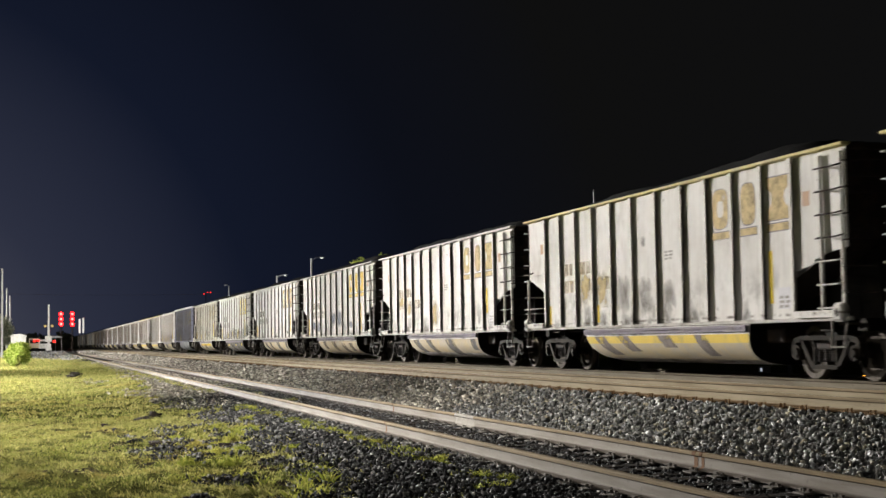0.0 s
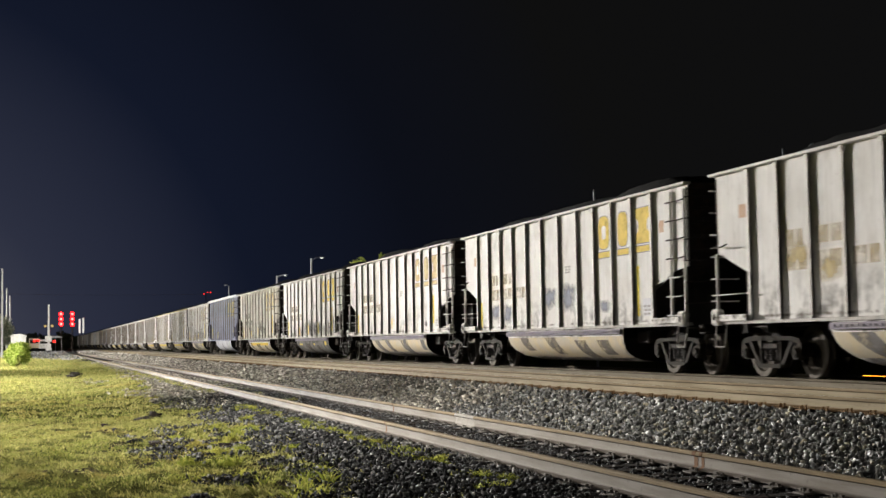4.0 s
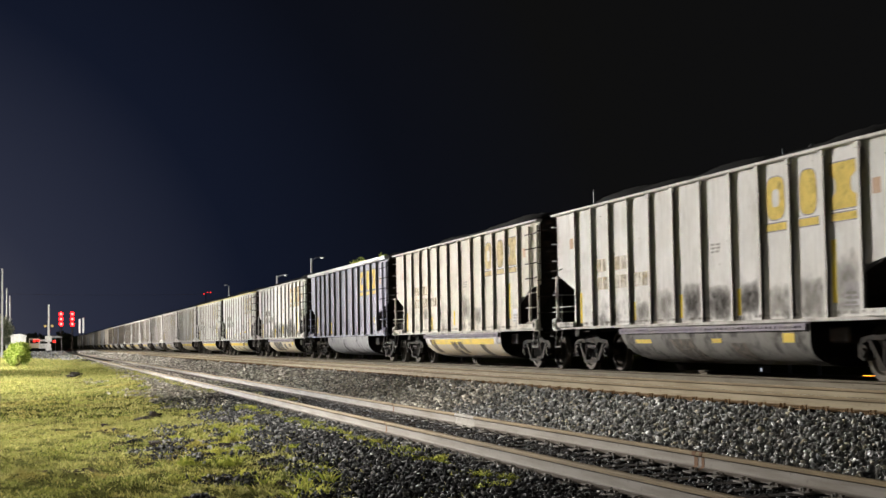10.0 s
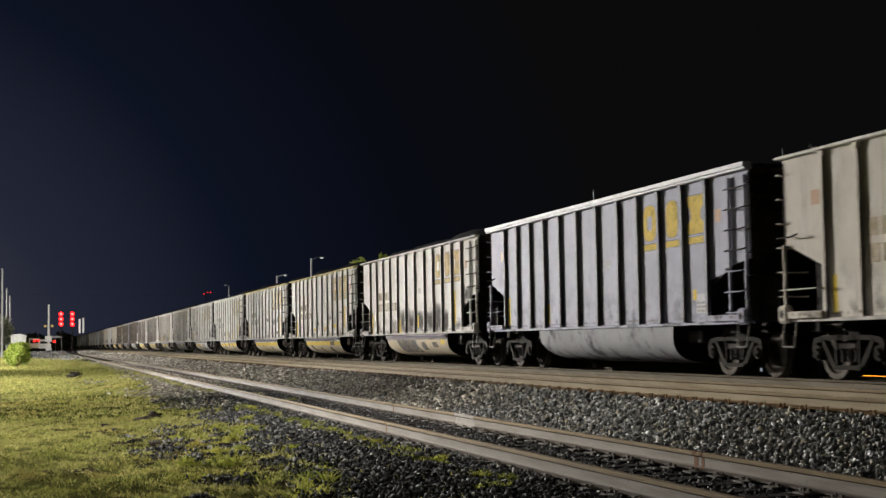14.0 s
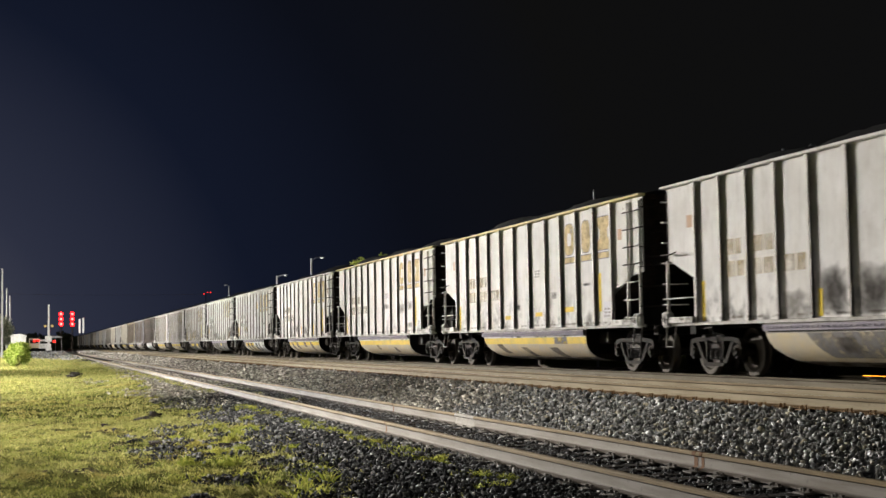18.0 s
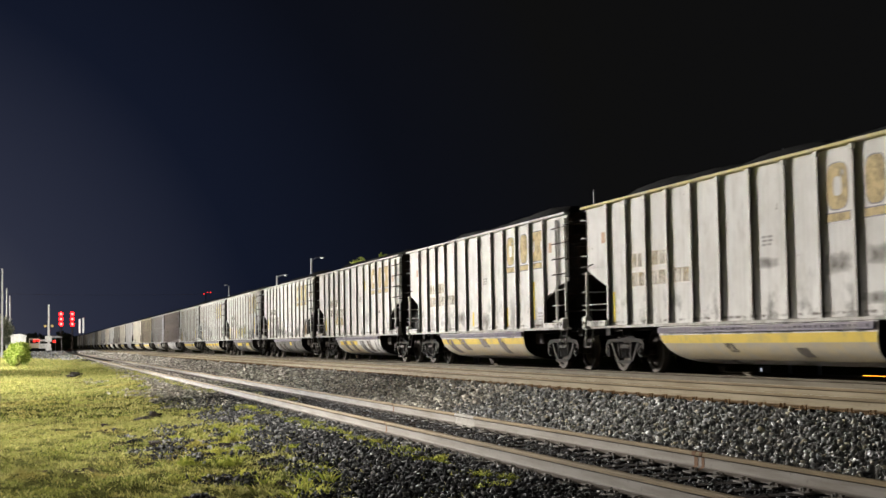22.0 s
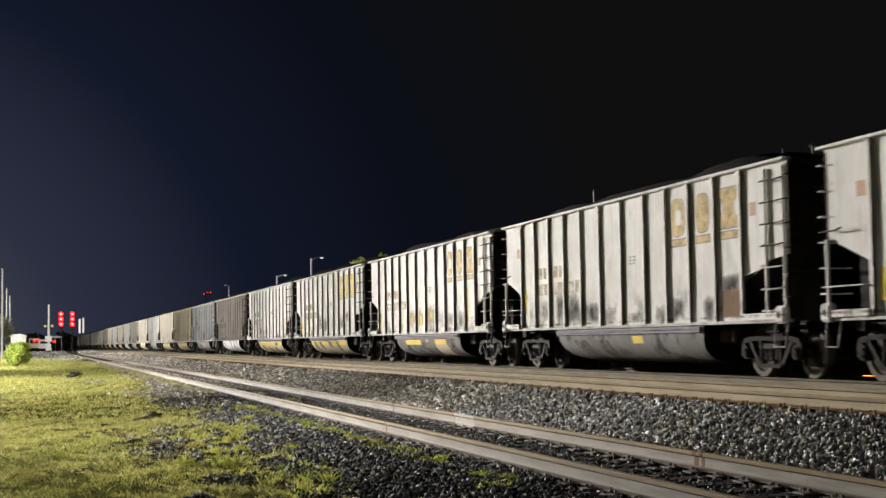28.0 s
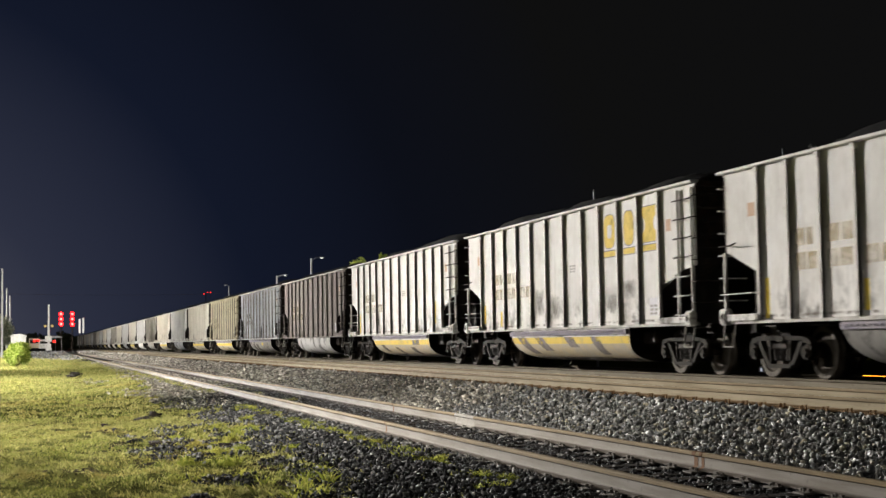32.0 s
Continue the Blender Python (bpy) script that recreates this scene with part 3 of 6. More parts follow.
track("track_3", "main track under the passing coal train", X_TRAIN, 0.0, 14.0, 95.0, [-60, 100, 400, 900], M_TRAIN_RAIL)


# ------------------------------------------------------------------ coal cars
HALF = 1.60
POSTS = [1.35, 2.38, 3.40, 4.45, 5.55, 6.70, 7.92, 9.14, 10.20, 11.25, 12.34, 13.38]          # from the far end
Z_SILL, Z_TOP = 1.0, 3.75
NEAR_X = -HALF                                           # side that faces the grass


def car_y(s):
    """Distance from the far end to the car's own y."""
    return CAR_LEN / 2 - s


CACHE = {}


def cached(key, build, material, smooth=False):
    k = (key, material.name)
    if k not in CACHE:
        CACHE[k] = link_mesh(key.split("/")[0], build(), material, smooth)
    return CACHE[k]


def panel_shape(i):
    """Side sheet between posts i and i + 1; the end sheets are cut off along the slope sheet."""
    def build():
        bm = bmesh.new()
        s0 = 0.03 if i == 0 else POSTS[i - 1]
        s1 = CAR_LEN - 0.03 if i == 12 else POSTS[i]
        z_top = Z_TOP - 0.06
        if i == 0:
            pts = [(s0, z_top), (s0, 2.26), (s0 + 0.20, 2.22), (s1, 1.83), (s1, z_top)]
        elif i == 12:
            pts = [(s0, z_top), (s0, 1.80), (s0 + 0.35, 1.86), (s0 + 0.62, 1.90), (s0 + 0.66, 1.98), (s0 + 1.0, 2.05), (s1, 2.12), (s1, z_top)]
        else:
            pts = [(s0, z_top), (s0, Z_SILL), (s1, Z_SILL), (s1, z_top)]
        slab(bm, [(NEAR_X + 0.13, car_y(s), z) for s, z in pts], 0.02)
        return bm
    return build


def post_shape(f=0.068):
    """Open channel: web on the far side, outer flange turned towards the near end, cap under the chord."""
    bm = bmesh.new()
    w, thick = 0.048, 0.011
    ring = [(0.134, w), (f + 0.010, w), (f, w - 0.010), (f, -w), (f + thick, -w), (f + thick, w - thick), (0.134, w - thick)]
    loft(bm, [[(NEAR_X + px - 0.004, py, z) for px, py in ring] for z in (Z_SILL + 0.018, Z_TOP - 0.055)])
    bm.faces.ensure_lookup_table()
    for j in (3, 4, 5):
        bm.faces[j].material_index = 1                    # inside of the channel: its shade put into the colour, with rust and coal dust
    box(bm, NEAR_X + f - 0.016, NEAR_X + 0.115, -0.062, 0.062, Z_TOP - 0.15, Z_TOP - 0.05, 0.01)
    return bm


def deep_post_shape():
    return post_shape(0.058)


def beam(profile):
    """A beam along the car with the given section (x out from the side, z)."""
    def build():
        bm = bmesh.new()
        e = CAR_LEN / 2 + 0.04
        loft(bm, [[(x, y, z) for x, z in profile] for y in (-e, e)])
        return bm
    return build


def chord_shape(s):
    return beam([(s * (HALF - 0.17), Z_TOP - 0.052), (s * (HALF - 0.03), Z_TOP - 0.052), (s * (HALF - 0.01), Z_TOP - 0.042), (s * (HALF - 0.01), Z_TOP - 0.012), (s * (HALF - 0.02), Z_TOP), (s * (HALF - 0.17), Z_TOP)])


def sill_shape(s):
    return beam([(s * (HALF - 0.15), Z_SILL - 0.03), (s * (HALF - 0.05), Z_SILL - 0.03), (s * (HALF - 0.05), Z_SILL + 0.02), (s * (HALF - 0.128), Z_SILL + 0.03)])


def end_chord_shape():
    bm = bmesh.new()
    box(bm, -HALF + 0.17, HALF - 0.17, -0.06, 0.06, Z_TOP - 0.12, Z_TOP - 0.01, 0.015)
    return bm


END_Y = CAR_LEN / 2 - 0.05


def end_shape(s):
    def build():
        bm = bmesh.new()
        slab(bm, [(-HALF + 0.12, s * END_Y, Z_TOP - 0.1), (HALF - 0.12, s * END_Y, Z_TOP - 0.1), (HALF - 0.12, s * END_Y, 2.25), (-HALF + 0.12, s * END_Y, 2.25)], -s * 0.03, 1)
        return bm
    return build


def rib_shape(s):
    def build():
        bm = bmesh.new()
        box(bm, -HALF + 0.2, HALF - 0.2, s * (END_Y + 0.02) - 0.04, s * (END_Y + 0.02) + 0.04, -0.03, 0.03, 0.01)
        return bm
    return build


def slope_shape(s):
    def build():
        bm = bmesh.new()
        slab(bm, [(-HALF + 0.155, s * END_Y, 2.27), (HALF - 0.155, s * END_Y, 2.27), (HALF - 0.155, s * (END_Y - 3.2), 1.1), (-HALF + 0.155, s * (END_Y - 3.2), 1.1)], -s * 0.04, 1)
        return bm
    return build


def back_shape():
    bm = bmesh.new()
    e = END_Y
    slab(bm, [(HALF - 0.13, -e, Z_SILL), (HALF - 0.13, e, Z_SILL), (HALF - 0.13, e, Z_TOP - 0.1), (HALF - 0.13, -e, Z_TOP - 0.1)], -0.02)
    return bm


def back_post_shape():
    bm = bmesh.new()
    box(bm, HALF - 0.13, HALF - 0.01, -0.075, 0.075, Z_SILL, Z_TOP - 0.1)
    return bm


def centre_sill_shape():
    bm = bmesh.new()
    box(bm, -0.32, 0.32, -CAR_LEN / 2 + 0.1, CAR_LEN / 2 - 0.1, 0.74, 1.02, 0.02)
    return bm


def bolster_shape(y, w):
    def build():
        bm = bmesh.new()
        box(bm, -HALF + 0.5, HALF - 0.5, y - w, y + w, 0.80, 1.0, 0.02)
        return bm
    return build


def gusset_shape(q, s):
    def build():
        bm = bmesh.new()
        slab(bm, [(q * 0.9, s * END_Y, 2.2), (q * 0.9, s * END_Y, 1.0), (q * 0.9, s * (END_Y - 2.9), 1.0)], 0.03)
        return bm
    return build


TUB_0, TUB_1, TUB_DEEP, TUB_TAPER = 3.95, 11.80, 0.80, 0.58


def tub_ring(s, grow=0.0, n=25):
    """Half-barrel section at s metres from the far end."""
    out = []
    for k in range(n):
        half = (n - 1) / 2
        a = math.pi / 2 * (min(k, n - 1 - k) / half) ** 1.9
        a = a if k <= half else math.pi - a
        cx, sx = math.cos(a), math.sin(a)
        x = -math.copysign(abs(cx) ** (2 / 2.9), cx) * (HALF - 0.10 + grow)
        z = Z_SILL - 0.04 - abs(sx) ** (2 / 2.9) * (TUB_DEEP - 0.04 + grow)
        out.append((x, z))
    return out


def tub_y(s, z):
    """The barrel's ends lean inwards towards the bottom."""
    mid = (TUB_0 + TUB_1) / 2
    t = (Z_SILL - 0.04 - z) / TUB_DEEP
    half = (TUB_1 - TUB_0) / 2
    u = (s - mid) / half
    return car_y(mid + u * (half - TUB_TAPER * t * t))


def tub_shape():
    bm = bmesh.new()
    rings = []
    for s in (TUB_0, TUB_0 + 0.04, *[TUB_0 + (TUB_1 - TUB_0) * k / 6 for k in range(1, 6)], TUB_1 - 0.04, TUB_1):
        rings.append([(x, tub_y(s, z), z) for x, z in tub_ring(s)])
    loft(bm, rings, caps=False)
    return bm


def tub_end_shape(s):
    """Steel plate that closes the barrel."""
    def build():
        bm = bmesh.new()
        inner = [(x * 0.995, tub_y(s, z), z + 0.004) for x, z in tub_ring(s)]
        step = 0.02 if s < CAR_LEN / 2 else -0.02
        loft(bm, [[(x, y - step * k, z) for x, y, z in inner] for k in (0.3, 1.0)])
        return bm
    return build


def tub_patch(s0, s1, k0, k1, slant=0.0, grow=0.006):
    """Paint laid on the barrel's near side between two rows of its section; slant moves its foot along the car."""
    def build():
        bm = bmesh.new()
        cols = 6
        grid = []
        for k in range(k0, k1 + 1):
            row = []
            for c in range(cols + 1):
                s = s0 + (s1 - s0) * c / cols + slant * (k - k0) / max(1, k1 - k0)
                s = min(max(s, TUB_0 + 0.005), TUB_1 - 0.005)
                x, z = tub_ring(s, grow)[k]
                row.append(bm.verts.new((x, tub_y(s, z), z)))
            grid.append(row)
        for a, b in zip(grid, grid[1:]):
            for c in range(cols):
                bm.faces.new((a[c], a[c + 1], b[c + 1], b[c]))
        return bm
    return build


def tub_band():
    """Bolting flange above the barrel."""
    bm = bmesh.new()
    box(bm, -HALF + 0.03, -HALF + 0.09, car_y(TUB_1 - 0.05), car_y(TUB_0 + 0.05), Z_SILL - 0.17, Z_SILL - 0.055, 0.008)
    for k in range(46):
        y = car_y(TUB_0 + 0.2 + k * 0.165)
        box(bm, -HALF + 0.012, -HALF + 0.032, y - 0.03, y + 0.03, Z_SILL - 0.13, Z_SILL - 0.09)
    return bm


def coal_shape(seed):
    def build():
        rng = random.Random(seed)
        bm = bmesh.new()
        nx, ny = 12, 60
        peaks = [(rng.uniform(-0.25, 0.15), 4.4 - 1.75 * k + rng.uniform(-0.4, 0.4), rng.uniform(0.40, 0.53)) for k in range(6)]
        rows = []
        for j in range(ny + 1):
            y = -CAR_LEN / 2 + 0.12 + (CAR_LEN - 0.24) * j / ny
            row = []
            for i in range(nx + 1):
                x = -1.42 + 2.84 * i / nx
                h = max(p * max(0.0, 1 - ((x - a) / 1.5) ** 2 - ((y - b) / 3.1) ** 2) for a, b, p in peaks)
                edge = min(1.0, (1.42 - abs(x)) * 3, (CAR_LEN / 2 - 0.12 - abs(y)) * 2)
                z = Z_TOP - 0.22 + edge * (0.14 + h + 0.05 * noise.noise((x * 4, y * 4, seed)))
                row.append(bm.verts.new((x, y, z)))
            rows.append(row)
        for a, b in zip(rows, rows[1:]):
            for i in range(nx):
                bm.faces.new((a[i], a[i + 1], b[i + 1], b[i]))
        return bm
    return build


def frame_shape(side):
    """Cast side frame of a freight truck: bowed top, window for the springs, arms to the bearing pockets."""
    def build():
        bm = bmesh.new()
        x0, x1 = side * 1.04, side * 1.16
        top = [(-1.06, 0.60), (-0.98, 0.70), (-0.70, 0.74), (0.70, 0.74), (0.98, 0.70), (1.06, 0.60)]
        low = [(1.06, 0.56), (0.90, 0.62), (0.62, 0.665), (-0.62, 0.665), (-0.90, 0.62), (-1.06, 0.56)]
        slab(bm, [(x0, y, z) for y, z in top + low], x1 - x0)
        for s in (-1, 1):
            slab(bm, [(x0, s * 1.06, 0.60), (x0, s * 1.06, 0.40), (x0, s * 0.98, 0.36), (x0, s * 0.93, 0.40), (x0, s * 0.90, 0.60)], x1 - x0)
            slab(bm, [(x0, s * 0.80, 0.67), (x0, s * 0.46, 0.23), (x0, s * 0.37, 0.22), (x0, s * 0.37, 0.27), (x0, s * 0.71, 0.69)], x1 - x0)
            slab(bm, [(x0, s * 0.37, 0.64), (x0, s * 0.37, 0.70), (x0, s * 0.32, 0.70), (x0, s * 0.32, 0.26), (x0, s * 0.36, 0.26)], x1 - x0)
        slab(bm, [(x0, -0.44, 0.255), (x0, 0.44, 0.255), (x0, 0.39, 0.19), (x0, -0.39, 0.19)], x1 - x0 + side * 0.03)
        return bm
    return build


def spring_shape(side):
    """One coil spring as a single ribbed body."""
    def build():
        bm = bmesh.new()
        rings = []
        for k in range(7):
            for dz, r in ((0.0, 0.060), (0.006, 0.082), (0.018, 0.082), (0.024, 0.060)):
                rings.append([(side * 1.07 + r * math.cos(q * 0.628), r * math.sin(q * 0.628), 0.31 + 0.030 * k + dz) for q in range(10)])
        loft(bm, rings)
        return bm
    return build


def bolster_end_shape(side):
    def build():
        bm = bmesh.new()
        box(bm, side * 0.98, side * 1.15, -0.29, 0.29, 0.52, 0.62, 0.02)
        return bm
    return build


def bearing_shape(side):
    def build():
        bm = bmesh.new()
        rod(bm, (side * 1.02, 0, 0), (side * 1.17, 0, 0), 0.125, 14)
        rod(bm, (side * 1.17, 0, 0), (side * 1.20, 0, 0), 0.085, 12)
        for k in range(3):
            a = k * 2.094
            rod(bm, (side * 1.20, 0.05 * math.cos(a), 0.05 * math.sin(a)), (side * 1.215, 0.05 * math.cos(a), 0.05 * math.sin(a)), 0.014, 6)
        return bm
    return build


WHEEL_R = 0.457


def wheelset_shape():
    bm = bmesh.new()
    rod(bm, (-1.0, 0, 0), (1.0, 0, 0), 0.08, 12)
    n = 28
    for s in (-1, 1):
        prof = [(0.815, 0.09), (0.83, 0.10), (0.80, 0.20), (0.785, 0.33), (0.82, 0.36), (0.825, 0.445), (0.815, WHEEL_R), (0.72, WHEEL_R + 0.004), (0.705, 0.485), (0.69, 0.485), (0.685, 0.36), (0.74, 0.32), (0.75, 0.20), (0.69, 0.10)]
        rings = []
        for k in range(n):
            a = 2 * math.pi * k / n
            rings.append([bm.verts.new((s * px, pr * math.cos(a), pr * math.sin(a))) for px, pr in prof])
        for k in range(n):
            a, b = rings[k], rings[(k + 1) % n]
            for j in range(len(prof) - 1):
                f = bm.faces.new((a[j], a[j + 1], b[j + 1], b[j]))
                f.material_index = 1 if 4 <= j <= 6 else 0
    return bm


def brake_shape():
    bm = bmesh.new()
    for s in (-1, 1):
        rod(bm, (-0.85, s * 0.40, 0.40), (0.85, s * 0.40, 0.40), 0.04, 8)
        for q in (-1, 1):
            box(bm, q * 0.70, q * 0.82, s * 0.40 - 0.03, s * 0.40 + 0.05, 0.30, 0.52, 0.015)
    box(bm, -1.02, 1.02, -0.20, 0.20, 0.50, 0.82, 0.03)
    rod(bm, (0, 0, 0.80), (0, 0, 0.88), 0.2, 16)
    return bm


def coupler_shape(end):
    def build():
        bm = bmesh.new()
        e = CAR_LEN / 2
        box(bm, -0.12, 0.12, end * (e - 0.25), end * (e + 0.25), 0.74, 0.94, 0.02)
        slab(bm, [(-0.17, end * (e + 0.22), 0.72), (-0.17, end * (e + 0.52), 0.74), (-0.17, end * (e + 0.52), 0.94), (-0.17, end * (e + 0.22), 0.97)], 0.22)
        box(bm, 0.05, 0.17, end * (e + 0.25), end * (e + 0.45), 0.74, 0.94, 0.03)
        rod(bm, (0.28, end * (e - 0.05), 0.72), (0.16, end * (e + 0.30), 0.42), 0.028, 8)
        rod(bm, (0.16, end * (e + 0.30), 0.42), (0.10, end * (e + 0.56), 0.48), 0.028, 8)
        rod(bm, (-0.9, end * (e + 0.06), 0.97), (0.0, end * (e + 0.10), 0.93), 0.014, 6)
        return bm
    return build


def ladder_stile(s, z0, z1):
    def build():
        bm = bmesh.new()
        box(bm, NEAR_X + 0.06, NEAR_X + 0.118, car_y(s) - 0.03, car_y(s) + 0.03, z0, z1, 0.008)
        return bm
    return build


def rung_shape(s0, s1, z, drop=0.0):
    def build():
        bm = bmesh.new()
        pts = [(NEAR_X + 0.07, car_y(s0), z), (NEAR_X - 0.03, car_y(s0 + 0.02), z - drop), (NEAR_X - 0.03, car_y(s1 - 0.02), z - drop), (NEAR_X + 0.07, car_y(s1), z)]
        for a, b in zip(pts, pts[1:]):
            rod(bm, a, b, 0.013, 6)
        return bm
    return build


def end_rung_shape(end, z):
    """Rung of the ladder on the car's end, which stands out past the corner."""
    def build():
        bm = bmesh.new()
        y = end * (CAR_LEN / 2 + 0.075)
        rod(bm, (NEAR_X + 0.05, y, z), (NEAR_X + 0.55, y, z), 0.013, 6)
        for x in (NEAR_X + 0.05, NEAR_X + 0.55):
            rod(bm, (x, y, z), (x, end * (CAR_LEN / 2 - 0.04), z), 0.013, 6)
        return bm
    return build


def pad_shape(s):
    """Square corner casting with a star-worn roping eye."""
    def build():
        bm = bmesh.new()
        y = car_y(s)
        box(bm, NEAR_X - 0.035, NEAR_X + 0.12, y - 0.15, y + 0.15, Z_SILL - 0.05, Z_SILL + 0.25, 0.045)
        return bm
    return build


def eye_shape(s):
    """Dark ragged eye in the corner casting."""
    def build():
        bm = bmesh.new()
        y = car_y(s)
        pts = []
        for k in range(14):
            a = -2 * math.pi * k / 14
            r = 0.085 if k % 2 else 0.045
            pts.append((NEAR_X - 0.039, y + r * math.cos(a), Z_SILL + 0.10 + r * math.sin(a)))
        slab(bm, pts, 0.005)
        return bm
    return build


def stirrup_shape(s0, s1):
    """Bent-bar step that hangs below the sill at the car's corner."""
    def build():
        bm = bmesh.new()
        pts = [(NEAR_X + 0.08, car_y(s0), Z_SILL), (NEAR_X + 0.03, car_y(s0 + 0.03), 0.56), (NEAR_X + 0.03, car_y(s1 - 0.03), 0.56), (NEAR_X + 0.08, car_y(s1), Z_SILL)]
        for p, q in zip(pts, pts[1:]):
            rod(bm, p, q, 0.017, 6)
        return bm
    return build


def plate_shape(s0, s1, z0, z1, out=0.004):
    """A thin marking on a side sheet."""
    def build():
        bm = bmesh.new()
        slab(bm, [(NEAR_X + 0.13 - out, car_y(s), z) for s, z in ((s0, z0), (s1, z0), (s1, z1), (s0, z1))], out * 0.9)
        return bm
    return build


def blot_shape(s0, s1, z0, z1):
    """A smoky stain on a side sheet, thickest in its middle."""
    def build():
        bm = bmesh.new()
        layer = bm.verts.layers.float.new("thick")
        rng = random.Random(int(s0 * 977 + z0 * 131 + z1 * 57))
        n = 18
        rays = []
        for k in range(n):
            a = -2 * math.pi * k / n
            r = rng.uniform(0.85, 1.15)
            rays.append((math.copysign(abs(math.cos(a)) ** 0.6, math.cos(a)) * r, math.copysign(abs(math.sin(a)) ** 0.6, math.sin(a)) * r))

        def at(u, v, thick):
            p = bm.verts.new((NEAR_X + 0.1255, car_y((s0 + s1) / 2 + u * (s1 - s0) / 2), max(Z_SILL + 0.02, (z0 + z1) / 2 + v * (z1 - z0) / 2)))
            p[layer] = thick
            return p

        rings = [[at(u * f, v * f, t) for u, v in rays] for f, t in ((1.12, 0.0), (0.8, 0.45), (0.45, 0.75))]
        mid = at(0, 0, 0.85)
        for p, q in zip(rings, rings[1:]):
            for k in range(n):
                bm.faces.new((p[k], p[(k + 1) % n], q[(k + 1) % n], q[k]))
        for k in range(n):
            bm.faces.new((rings[-1][k], rings[-1][(k + 1) % n], mid))
        return bm
    return build


def logo_shape(k, grow=0.0):
    """One of three large faded marks with its bar below: a hollow round block, a plain round block, a pinched block."""
    def build():
        bm = bmesh.new()
        s0, s1 = POSTS[8 + k] + 0.15, POSTS[9 + k] - 0.13
        mid, half = (s0 + s1) / 2, (s1 - s0) / 2 * (0.80, 0.66, 0.98)[k] + grow
        zc, tall = 3.085, 0.365 + grow
        x = NEAR_X + 0.126 + (0.0012 if grow else 0.0)

        def point(u, v):
            return (x, car_y(mid + half * u), zc + tall * v)

        n = 20
        rim = []
        for j in range(n):
            a = -2 * math.pi * j / n
            c, d = math.cos(a), math.sin(a)
            rim.append((math.copysign(abs(c) ** 0.6, c), math.copysign(abs(d) ** 0.6, d)))
        if k == 0:
            hole = 0.42 - grow
            back = Vector((0.0035 - 0.1 * grow, 0, 0))
            out, inn = [Vector(point(a, b)) for a, b in rim], [Vector(point(a * hole, b * hole)) for a, b in rim]
            loft(bm, [[p + back for p in out], out, inn, [p + back for p in inn]], caps=False)
        elif k == 1:
            slab(bm, [point(a, b) for a, b in rim], 0.0035 - 0.1 * grow)
        else:
            pinch = [(1, 1), (1, 0.5), (0.62, 0.28), (0.55, 0.0), (0.62, -0.28), (1, -0.5), (1, -1)]
            outline = pinch + [(-a, b) for a, b in reversed(pinch)]
            slab(bm, [point(a, b) for a, b in outline], 0.0035 - 0.1 * grow)
        bar = (half + 0.04) if k < 2 else half
        slab(bm, [(x, car_y(mid + q * bar), z) for q, z in ((-1, 2.535 - grow), (1, 2.535 - grow), (1, 2.655 + grow), (-1, 2.655 + grow))], 0.0035 - 0.1 * grow)
        return bm
    return build


def bars(car, name, s0, s1, z0, z1, rows, ink):
    """Small stencilled data, each word a plain bar."""
    rng = random.Random(int(s0 * 100 + z0 * 10))
    h = (z1 - z0) / rows
    for r in range(rows):
        e = s1 - rng.uniform(0.0, 0.25) * (s1 - s0)
        cut = s0 + rng.uniform(0.4, 0.6) * (e - s0)
        for a, b in ((s0, cut - 0.03), (cut + 0.03, e)):
            child(name, cached("%s/%.3f%.3f" % (name, a, z0 + r * h), plate_shape(a, b, z0 + r * h, z0 + (r + 0.6) * h), ink), car)


